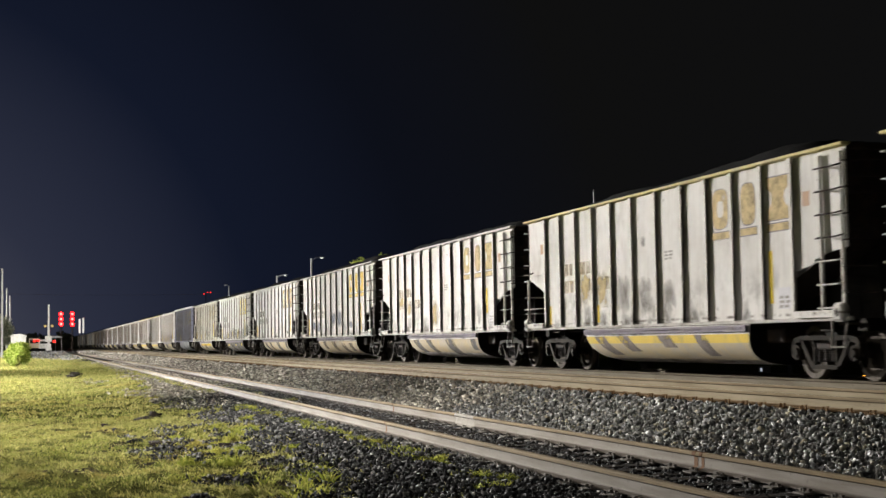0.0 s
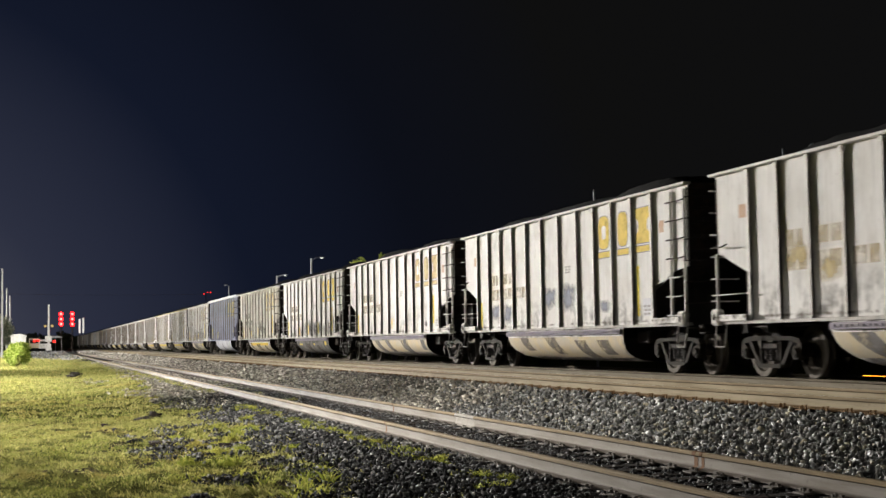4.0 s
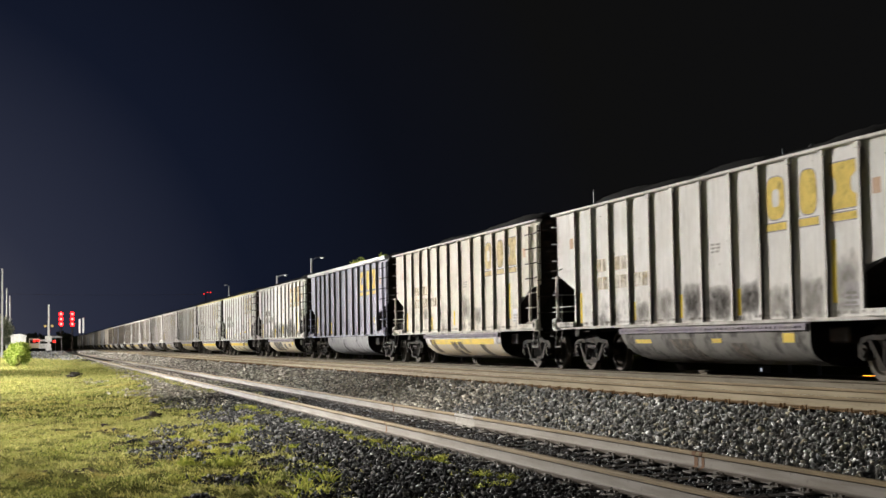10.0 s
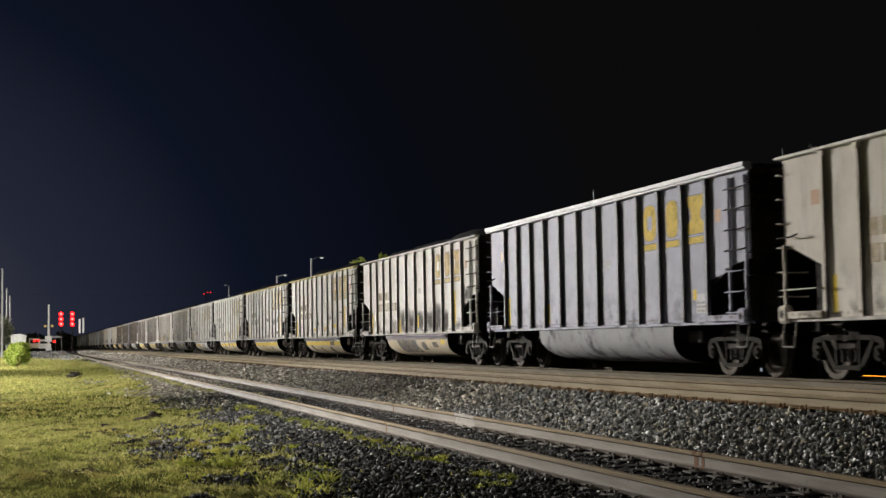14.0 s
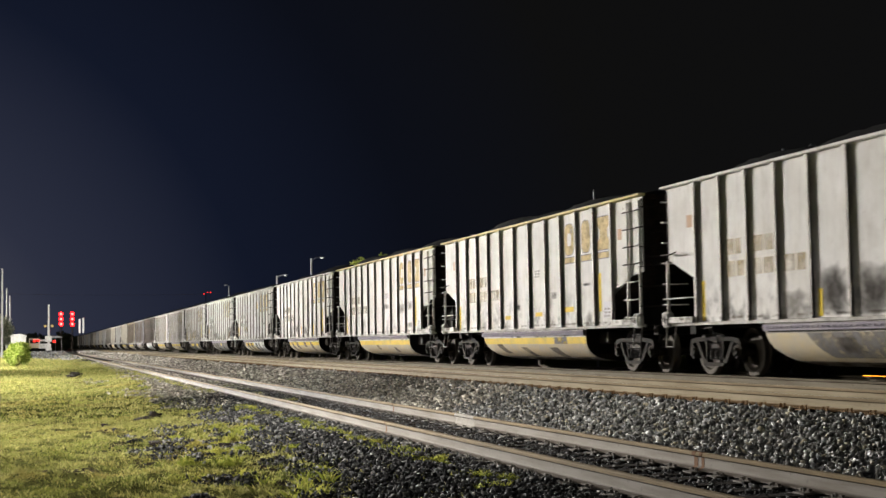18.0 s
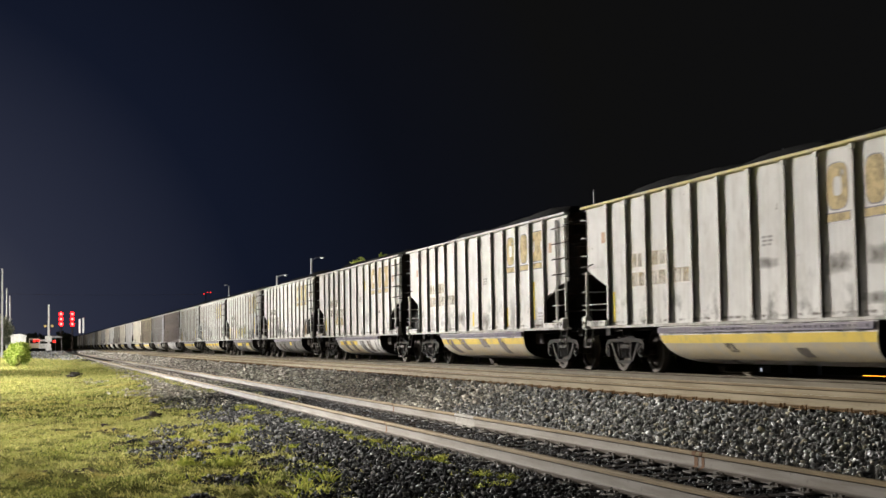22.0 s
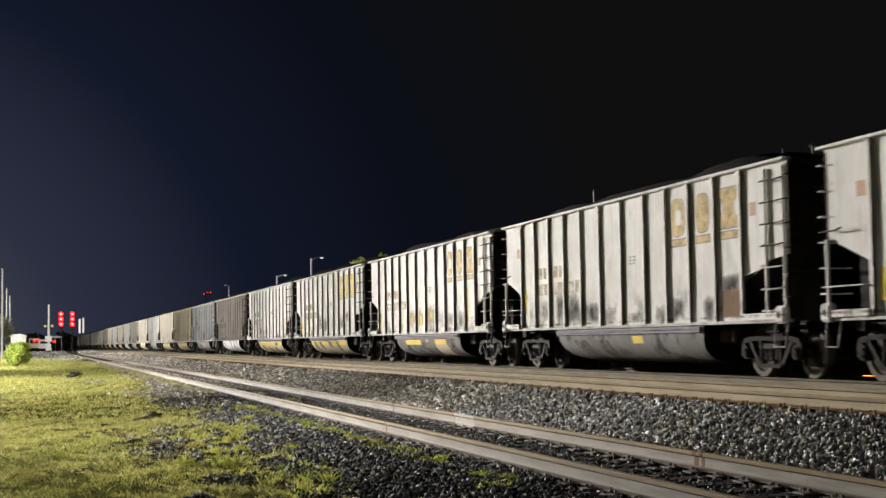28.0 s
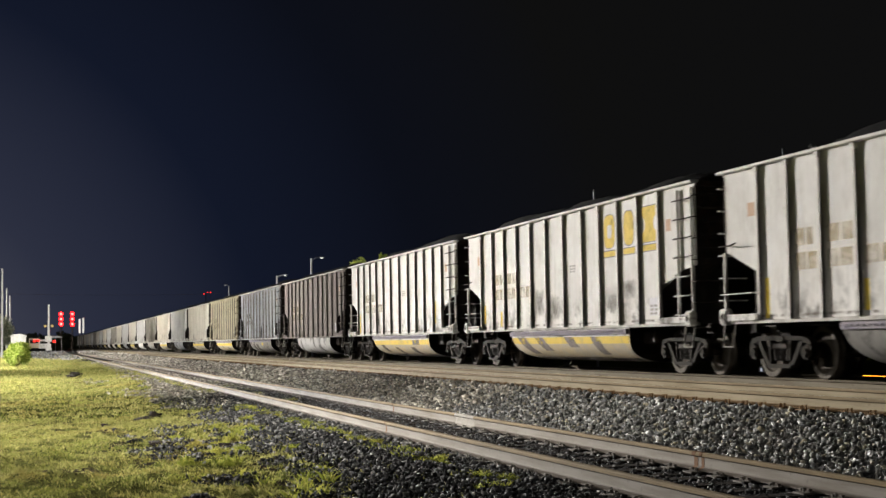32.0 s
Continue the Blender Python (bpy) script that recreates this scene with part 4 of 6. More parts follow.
# how each car looks: side paint, chord paint, barrel paint, lettering, patches on the barrel, reflector strips, stains
STRIPES = {
    "yellow_slash": [("o", 3.97, 11.79, 3, 9, 0.0), ("y", 3.97, 11.79, 3, 5, 0.0), ("l", 4.5, 4.9, 3, 8, 0.9), ("l", 5.8, 6.2, 3, 7, 0.9), ("l", 7.9, 8.3, 3, 6, 0.6), ("l", 9.6, 9.9, 3, 8, 0.8)],
    "ochre_slash": [("o", 3.97, 11.79, 3, 8, 0.0), ("g", 4.5, 5.0, 3, 8, 0.9), ("g", 6.1, 6.5, 3, 8, 0.9), ("g", 8.4, 9.1, 3, 9, 0.9), ("g", 11.1, 11.4, 3, 7, 0.3)],
    "ochre_oval": [("o", 3.97, 11.79, 3, 9, 0.0), ("k", 5.0, 5.4, 3, 7, 0.3), ("k", 6.9, 7.4, 3, 8, 0.7), ("k", 8.9, 9.4, 4, 9, 0.6), ("k", 10.3, 10.8, 4, 8, 0.5)],
    "yellow_oval": [("o", 3.97, 11.79, 5, 9, 0.0), ("y", 4.5, 11.2, 3, 5, 0.0), ("k", 4.5, 4.9, 3, 8, 0.5), ("k", 6.9, 7.3, 4, 9, 0.5), ("k", 7.6, 7.9, 4, 8, 0.5), ("k", 9.9, 10.2, 5, 9, 0.4)],
    "yellow_band": [("o", 3.97, 11.79, 5, 9, 0.0), ("y", 3.97, 11.79, 3, 5, 0.0), ("k", 6.7, 6.85, 5, 7, 0.2), ("k", 9.3, 9.5, 6, 8, 0.2)],
    "yellow_worn": [("o", 3.97, 11.79, 5, 9, 0.0), ("y", 3.97, 11.79, 3, 5, 0.0), ("k", 5.0, 5.3, 5, 8, 0.4), ("k", 7.0, 7.3, 6, 9, 0.4), ("g", 9.7, 10.4, 3, 5, 0.0), ("k", 9.2, 9.6, 6, 9, 0.5)],
    "yellow_part": [("y", 4.6, 7.9, 3, 5, 0.0), ("o", 4.3, 8.4, 5, 9, 0.0), ("g", 5.3, 5.7, 3, 8, 0.8), ("g", 6.6, 7.1, 3, 8, 0.9), ("g", 8.4, 9.0, 3, 9, 0.9), ("k", 9.6, 10.0, 3, 8, 0.8)],
    "grey_yellow": [("y", 5.2, 7.2, 3, 5, 0.0), ("y", 8.9, 10.3, 3, 5, 0.0), ("y", 7.9, 8.1, 3, 5, 0.0), ("o", 8.9, 10.5, 5, 9, 0.0), ("g", 7.2, 8.2, 4, 9, 0.9), ("k", 10.3, 11.0, 3, 9, 0.5), ("g", 6.2, 6.6, 6, 9, 0.5)],
    "traces": [("y", 4.6, 5.4, 4, 5, 0.0), ("y", 8.2, 8.6, 4, 5, 0.0), ("y", 10.9, 11.3, 3, 5, 0.0), ("k", 6.4, 7.2, 4, 9, 0.5), ("k", 9.0, 9.4, 5, 9, 0.3)],
    "mixed": [("o", 3.97, 11.79, 3, 9, 0.0), ("g", 5.4, 7.8, 3, 8, 0.6), ("k", 6.2, 6.6, 4, 7, 0.2), ("g", 8.6, 9.0, 4, 7, 0.3), ("g", 10.0, 10.4, 4, 6, 0.3), ("y", 11.0, 11.4, 3, 5, 0.0)],
    "plain": [("k", 5.0, 5.6, 4, 8, 0.5), ("k", 6.3, 6.9, 4, 9, 0.5), ("y", 8.4, 8.95, 3, 5, 0.0)],
    "bare": [],
}
STANDARD = [(0, 0.16, 1.10, 1.80), (10, 0.15, 1.20, 2.25)]
LOOKS = {
    2: ("cream", "cream", "cream", "faded", "ochre_slash", STANDARD, []),
    1: ("cream", "yellow", "cream", "faded", "yellow_band", STANDARD, [(2, 0.2, 0.9, 1.3, 1.8, "g")]),
    0: ("cream", "yellow", "cream", "faded", "yellow_slash", [(0, 0.16, 1.10, 1.55), (3, 0.16, 1.1, 1.5), (10, 0.15, 1.3, 2.2)], [(2, 0.2, 0.9, 1.5, 2.3, "a"), (3, 0.1, 0.8, 1.4, 2.2, "a"), (4, 0.2, 0.95, 1.3, 2.1, "s"), (5, 0.2, 0.9, 1.2, 2.0, "s"), (6, 0.15, 0.8, 1.3, 1.9, "s"), (5, 0.4, 0.62, 2.62, 2.85, "s")]),
    -1: ("cream", "cream", "cream", "faded", "ochre_slash", [(10, 0.2, 1.5, 2.2)], [(1, 0.2, 0.9, 1.9, 2.3, "a"), (2, 0.2, 0.9, 1.6, 2.0, "a"), (5, 0.1, 0.8, 1.2, 2.0, "a")]),
    -2: ("cream", "cream", "cream", "bright", "ochre_oval", STANDARD, [(1, 0.1, 1.0, 1.3, 1.7, "b"), (2, 0.1, 1.0, 1.2, 1.7, "b"), (5, 0.1, 0.95, 1.5, 2.0, "b"), (6, 0.05, 1.0, 1.4, 2.1, "b"), (8, 0.2, 0.8, 1.3, 1.6, "b")]),
    -3: ("cream", "cream", "dull", "faded", "ochre_slash", [(0, 0.16, 1.10, 1.80), (5, 0.3, 1.2, 1.55), (10, 0.2, 1.3, 2.2)], [(9, 0.3, 0.6, 1.2, 1.4, "g")]),
    -4: ("cream", "cream", "grime", "bright", "traces", [(0, 0.16, 1.10, 1.80), (3, 0.12, 1.12, 1.5), (5, 0.15, 1.12, 1.58), (7, 0.12, 1.12, 1.6), (10, 0.12, 1.25, 2.25)], [(4, 0.12, 1.05, 1.05, 1.7, "s"), (5, 0.3, 1.1, 1.05, 1.8, "g"), (6, 0.12, 1.15, 1.05, 1.7, "g"), (7, 0.2, 1.1, 1.1, 1.7, "g"), (3, 0.2, 1.0, 1.05, 1.5, "s"), (8, 0.12, 1.0, 1.05, 1.6, "s"), (9, 0.12, 1.0, 1.05, 1.7, "s"), (10, 0.12, 1.0, 1.1, 2.0, "s")]),
    -5: ("tanned", "cream", "cream", "faded", "yellow_oval", [(0, 0.16, 1.10, 1.7), (3, 0.2, 1.12, 1.5), (5, 0.5, 1.2, 1.65), (10, 0.14, 1.3, 2.25)], [(6, 0.1, 1.0, 1.3, 2.0, "s"), (7, 0.2, 0.9, 1.2, 1.7, "s"), (2, 0.3, 1.0, 1.4, 1.8, "s")]),
    -6: ("blue", "silver", "lead", "bright", "bare", [(0, 0.16, 1.15, 1.85), (3, 0.1, 1.12, 1.6), (10, 0.35, 1.45, 1.65)], []),
    -7: ("cream", "cream", "dull", "faded", "mixed", [(0, 0.16, 1.05, 1.8), (4, 0.16, 1.05, 1.5), (6, 0.25, 1.2, 1.6), (10, 0.16, 1.25, 2.25)], [(4, 0.12, 1.05, 1.05, 1.85, "g"), (5, 0.12, 1.1, 1.05, 1.80, "g"), (6, 0.12, 1.15, 1.05, 1.75, "g"), (8, 0.12, 0.98, 1.05, 1.95, "g"), (9, 0.12, 0.6, 1.05, 1.75, "g"), (7, 0.12, 1.1, 1.1, 1.7, "g"), (3, 0.12, 0.9, 1.1, 1.5, "s"), (11, 0.1, 0.9, 1.9, 2.3, "g"), (10, 0.1, 0.9, 1.05, 1.35, "s")]),
    -8: ("cream", "yellow", "cream", "faded", "yellow_worn", [(0, 0.16, 1.05, 1.75), (10, 0.2, 1.35, 2.2)], [(5, 0.1, 0.4, 1.5, 1.65, "g"), (9, 0.3, 0.8, 1.95, 2.02, "g"), (7, 0.3, 0.7, 1.7, 1.9, "s"), (4, 0.3, 0.75, 1.28, 1.38, "y"), (6, 0.35, 0.85, 1.32, 1.42, "y"), (8, 0.1, 0.75, 1.38, 1.50, "y")]),
    -9: ("cream", "yellow", "cream", "faded", "yellow_band", [(0, 0.16, 1.10, 1.75), (10, 0.14, 1.25, 2.2)], [(6, 0.1, 0.9, 1.9, 2.1, "s"), (8, 0.1, 0.9, 1.7, 2.05, "s"), (9, 0.2, 1.0, 1.8, 2.1, "s"), (9, 0.1, 0.9, 1.2, 1.4, "s")]),
    -10: ("cream", "cream", "cream", "faded", "yellow_slash", [(5, 0.5, 1.15, 1.55), (8, 0.1, 1.1, 1.6), (10, 0.12, 1.25, 2.2)], [(6, 0.1, 0.9, 1.1, 1.5, "s"), (4, 0.2, 0.9, 1.2, 1.6, "s")]),
    -11: ("cream", "cream", "cream", "faded", "yellow_part", [(0, 0.14, 1.25, 1.75), (10, 0.8, 1.35, 2.0), (7, 0.05, 2.7, 3.1)], [(2, 0.2, 0.9, 1.4, 1.9, "a"), (3, 0.1, 0.8, 1.4, 1.8, "a"), (9, 0.3, 0.5, 1.8, 1.9, "g")]),
    -12: ("cream", "cream", "grime", "faded", "plain", [(0, 0.14, 1.5, 2.0)], [(3, 0.12, 0.95, 1.05, 1.8, "g"), (2, 0.4, 0.95, 1.1, 1.9, "g"), (4, 0.12, 1.05, 1.1, 1.55, "g"), (8, 0.12, 0.75, 1.1, 1.5, "g"), (7, 0.4, 1.1, 1.05, 1.4, "s"), (10, 0.2, 1.02, 1.1, 1.58, "r"), (10, 0.12, 1.0, 1.45, 1.9, "g"), (9, 0.5, 1.0, 1.05, 1.5, "g"), (1, 0.3, 0.95, 1.2, 1.7, "s"), (5, 0.12, 0.8, 1.05, 1.4, "s"), (6, 0.2, 1.1, 1.05, 1.3, "s")]),
    -13: ("cream", "cream", "grime", "faded", "grey_yellow", [(0, 0.14, 1.05, 1.75), (3, 0.12, 1.12, 1.6), (5, 0.5, 1.15, 1.6), (10, 0.12, 1.3, 2.25)], [(4, 0.1, 0.95, 1.2, 1.8, "a"), (5, 0.1, 0.9, 1.2, 1.8, "a"), (6, 0.1, 1.0, 1.2, 1.9, "a"), (8, 0.1, 0.9, 1.2, 1.6, "s"), (9, 0.2, 0.9, 1.1, 1.6, "s")]),
    -14: ("cream", "cream", "cream", "bright", "yellow_slash", [(0, 0.16, 1.2, 1.7), (1, 0.6, 1.1, 1.5)], [(4, 0.1, 0.9, 1.3, 2.0, "s"), (5, 0.1, 0.9, 1.2, 1.8, "s"), (9, 0.1, 0.9, 1.6, 2.0, "s"), (8, 0.3, 0.9, 1.3, 1.7, "s")]),
    -15: ("cream", "cream", "cream", "none", "yellow_worn", [(0, 0.2, 1.1, 1.8), (10, 0.1, 1.3, 2.0)], [(3, 0.1, 0.4, 1.1, 1.9, "g")]),
    -16: ("brown", "cream", "whiteish", "none", "bare", [], []),
    -17: ("lead", "grey", "dull", "none", "plain", [], [(6, 0.1, 0.6, 1.1, 1.7, "g")]),
    -18: ("tan", "tan", "cream", "none", "yellow_band", [], []),
}
FAR_LOOKS = [("grey", "grey", "lead", "bare"), ("tanned", "grey", "cream", "yellow_band"), ("dull", "grey", "dull", "bare"), ("grey", "grey", "cream", "bare"), ("tanned", "grey", "dull", "yellow_band")]
SAYS = {"grime": "grimy", "tanned": "dusty beige", "lead": "lead-grey", "whiteish": "off-white", "cream": "dirty cream-grey", "grey": "weathered light grey", "dull": "grimy grey", "blue": "blue-grey", "brown": "oxide-brown", "tan": "faded tan"}
TUB_LETTERS = {"y": M_YELLOW, "o": M_OCHRE, "g": M_GREYPATCH, "l": M_LILAC, "k": M_BROWNGREY}
STAINS = {"g": M_GREYBLOT, "s": M_SMEAR, "a": M_OCHRE_FILM, "b": M_BLUESMEAR, "r": M_BROWNPATCH, "y": M_YELLOW}
WHEELS = []
CARS = {}


def truck(car, s, spin):
    """A two-axle truck under the car, with turning wheelsets."""
    t = child("truck", cached("truck", brake_shape, M_BLACK), car, "cast steel freight truck")
    t.location = (0, s, 0)
    for side in (-1, 1):
        child("side_frame", cached("side_frame/%d" % side, frame_shape(side), M_FRAME), t)
        child("bolster_end", cached("bolster_end/%d" % side, bolster_end_shape(side), M_IRON), t)
        for a in (-0.2, 0.0, 0.2):
            child("spring", cached("spring/%d" % side, spring_shape(side), M_IRON, True), t).location = (0, a, 0)
        for a in (-0.889, 0.889):
            child("bearing", cached("bearing/%d" % side, bearing_shape(side), M_FRAME), t).location = (0, a, WHEEL_R)
    for a in (-0.889, 0.889):
        w = child("wheelset", cached("wheelset", wheelset_shape, M_WHEEL), t)
        w.location = (0, a, WHEEL_R)
        if len(w.data.materials) == 1:
            w.data.materials.append(M_TREAD)
        if spin:
            WHEELS.append((w, a))


def coal_car(k, detailed):
    if k in LOOKS:
        body, chord, tub, letters, stripe, strips, stains = LOOKS[k]
    else:
        body, chord, tub, stripe = FAR_LOOKS[-k % 5]
        letters, strips, stains = "none", [], []
    paint = PAINTS[body]
    top = M_PALEYELLOW if chord == "yellow" else PAINTS[chord]
    y_mid = FIRST_END - k * PITCH_CAR - CAR_LEN / 2
    car = empty("coal_car", pose(X_TRAIN, y_mid, 0), SAYS[body] + " ribbed steel coal gondola heaped with coal, rolling past", "freight car", "cars of the coal train")
    CARS[k] = car
    for e in (-1, 1):
        # end and slope sheets are near-black, whatever the side paint
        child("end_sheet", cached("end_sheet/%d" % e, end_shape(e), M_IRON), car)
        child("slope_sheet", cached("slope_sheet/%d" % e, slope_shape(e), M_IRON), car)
        child("end_sill", cached("end_sill/%d" % e, bolster_shape(e * (CAR_LEN / 2 - 0.3), 0.14), M_BLACK), car)
        child("bolster", cached("bolster/%d" % e, bolster_shape(e * 6.17, 0.22), M_BLACK), car)
        if detailed:
            for j in range(5):
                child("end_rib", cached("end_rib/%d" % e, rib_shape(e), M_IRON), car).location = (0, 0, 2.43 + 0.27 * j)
            for q in (-1, 1):
                child("gusset", cached("gusset/%d%d" % (q, e), gusset_shape(q, e), M_BLACK), car)
    child("back_sheet", cached("back_sheet", back_shape, paint), car)
    child("centre_sill", cached("centre_sill", centre_sill_shape, M_BLACK), car)
    if detailed:
        for p in POSTS:
            child("back_post", cached("back_post", back_post_shape, paint), car).location = (0, car_y(p), 0)
    for i in range(13):
        child("side_sheet", cached("side_sheet/%d" % i, panel_shape(i), paint), car)
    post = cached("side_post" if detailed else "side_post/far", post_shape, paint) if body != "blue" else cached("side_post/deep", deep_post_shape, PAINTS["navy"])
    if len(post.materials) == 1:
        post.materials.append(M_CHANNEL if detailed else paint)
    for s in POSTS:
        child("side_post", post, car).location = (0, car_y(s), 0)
    for e in (-1, 1):
        child("top_chord", cached("top_chord/%d" % e, chord_shape(e), top), car)
        if body == "blue":
            child("chord_cap", cached("chord_cap/%d" % e, beam([(e * (HALF - 0.15), Z_TOP), (e * (HALF + 0.02), Z_TOP), (e * (HALF + 0.02), Z_TOP + 0.08), (e * (HALF - 0.15), Z_TOP + 0.08)]), top), car)
        child("side_sill", cached("side_sill/%d" % e, sill_shape(e), paint if body in ("blue", "brown") else M_SILL), car)
        child("end_chord", cached("end_chord", end_chord_shape, M_IRON), car).location = (0, e * (CAR_LEN / 2 - 0.03), 0)
    child("tub", cached("tub", tub_shape, PAINTS[tub], True), car, "rounded steel tub between the trucks")
    # barrel ends in black instead of the tub's paint: shade put into the colour
    for s in (TUB_0, TUB_1):
        child("tub_end", cached("tub_end/%.2f" % s, tub_end_shape(s), M_BLACK), car)
    child("coal_load", cached("coal_load/%d" % (k % 5), coal_shape(k % 5), M_COAL, True), car, "heaped black coal")
    for c, s0, s1, k0, k1, sl in STRIPES[stripe]:
        if c in "glk":
            s0, s1, sl = s0 - 0.06, s1 + 0.14, 0.45 * sl
        child("tub_marking", cached("tub_marking/%s%.2f%.2f%d%d" % (c, s0, s1, k0, k1), tub_patch(s0, s1, k0, k1, sl, {"y": 0.006, "o": 0.005}.get(c, 0.010)), TUB_LETTERS[c], True), car)
    for s in (1.35, CAR_LEN - 1.35):
        truck(car, car_y(s), detailed)
    for s in (0.16, CAR_LEN - 0.16):
        pad = child("corner_casting", cached("corner_casting/%.2f" % s, pad_shape(s), paint), car)
        if detailed:
            child("roping_eye", cached("roping_eye/%.2f" % s, eye_shape(s), M_IRON), pad)
            child("sill_step", cached("sill_step/%.2f" % s, stirrup_shape(*((0.04, 0.46) if s < 1 else (CAR_LEN - 0.46, CAR_LEN - 0.04))), M_STEP), car, "bent steel sill step")
    if not detailed:
        return car
    if stripe != "bare":
        child("tub_flange", cached("tub_flange", tub_band, M_FLANGE), car)
    for e in (-1, 1):
        child("coupler", cached("coupler/%d" % e, coupler_shape(e), M_IRON), car)
        for j in range(6):
            z = 3.45 - 0.41 * j
            # far end's rungs in the side paint, near end's near-black
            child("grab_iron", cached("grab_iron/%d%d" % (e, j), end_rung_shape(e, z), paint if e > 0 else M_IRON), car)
    for s, z1 in ((0.10, 2.26), (14.30, 3.62), (14.93, 3.62)):
        child("ladder_stile", cached("ladder_stile/%.2f" % s, ladder_stile(s, Z_SILL, z1), paint), car)
    for j in range(7):
        z = 1.20 + 0.37 * j
        child("ladder_rung", cached("ladder_rung/%d" % j, rung_shape(14.30, 14.96, z, 0.03), M_IRON if j > 2 else paint), car)
    child("grab_iron", cached("grab_iron/low", rung_shape(0.10, POSTS[0] - 0.05, 1.50), paint), car)
    child("grab_iron", cached("grab_iron/high", rung_shape(0.06, 0.55, 2.42, 0.05), M_IRON), car)
    child("step", cached("step/0", plate_step(0.10, POSTS[0]), paint), car)
    child("step", cached("step/1", plate_step(POSTS[-1] + 0.15, CAR_LEN - 0.3), paint), car)
    child("brake_pipe", cached("brake_pipe", pipe_shape, M_IRON), car)
    for n, a, z0, z1 in strips:
        child("reflector_strip", cached("reflector_strip/%d%.2f%.2f%.2f" % (n, a, z0, z1), plate_shape(POSTS[n] + a, POSTS[n] + a + 0.13, z0, z1, 0.006), M_REFLECTOR), car, "yellow reflector strip")
    for n, a, b, z0, z1, tone in stains:
        child("paint_patch" if tone in "ayr" else "stain", cached("stain/%d%.2f%.2f%.2f%.2f" % (n, a, b, z0, z1), (plate_shape(POSTS[n] + a, POSTS[n] + b, z0, z1, 0.0055) if tone in "yr" else blot_shape(POSTS[n] + a, POSTS[n] + b, z0, z1)), STAINS[tone]), car)
    if letters != "none":
        ink = M_WORN_MARK if letters == "bright" else M_FADED_MARK
        for j in range(3):
            mark = child("road_mark", cached("road_mark/%d" % j, logo_shape(j), ink), car, "faded yellow block marking")
            child("mark_border", cached("mark_border/%d" % j, logo_shape(j, 0.022), M_MARK_EDGE), mark)
    child("placard", cached("placard", plate_shape(POSTS[11] + 0.30, POSTS[11] + 0.52, 2.86, 3.10), M_ORANGE), car)
    child("placard", cached("placard/0", plate_shape(POSTS[0] - 0.42, POSTS[0] - 0.16, 2.86, 3.10), M_ORANGE), car)
    bars(car, "data_stencil", POSTS[6] + 0.35, POSTS[6] + 0.75, 2.3, 2.5, 3, M_STENCIL)
    child("data_panel", cached("data_panel", plate_shape(POSTS[10] + 0.46, POSTS[10] + 0.90, 1.20, 1.56, 0.003), M_DATA), car, "pale data panel")
    bars(car, "data_stencil", POSTS[10] + 0.50, POSTS[10] + 0.85, 1.22, 1.45, 3, M_STENCIL)
    if body != "blue":                                                    # two lines of faded figures, the lower one longer
        for i, lines in ((1, (1.83, 2.23)), (2, (1.83, 2.23)), (3, (1.83,))):
            for z in lines:
                bars(car, "car_number", POSTS[i] + 0.17, POSTS[i + 1] - 0.12, z, z + 0.47, 1, M_NUMBER)
    return car


def plate_step(s0, s1):
    def build():
        bm = bmesh.new()
        box(bm, NEAR_X - 0.01, NEAR_X + 0.05, car_y(s1), car_y(s0), Z_SILL + 0.02, Z_SILL + 0.14, 0.01)
        return bm
    return build


def pipe_shape():
    bm = bmesh.new()
    rod(bm, (-1.0, -CAR_LEN / 2 + 0.2, 0.92), (-1.0, CAR_LEN / 2 - 0.2, 0.92), 0.02, 6)
    box(bm, -1.25, -0.75, -5.0, -4.4, 0.62, 0.92, 0.04)
    return bm


for k in NEAR_CARS:
    coal_car(k, True)
for k in FAR_CARS:
    coal_car(k, False)


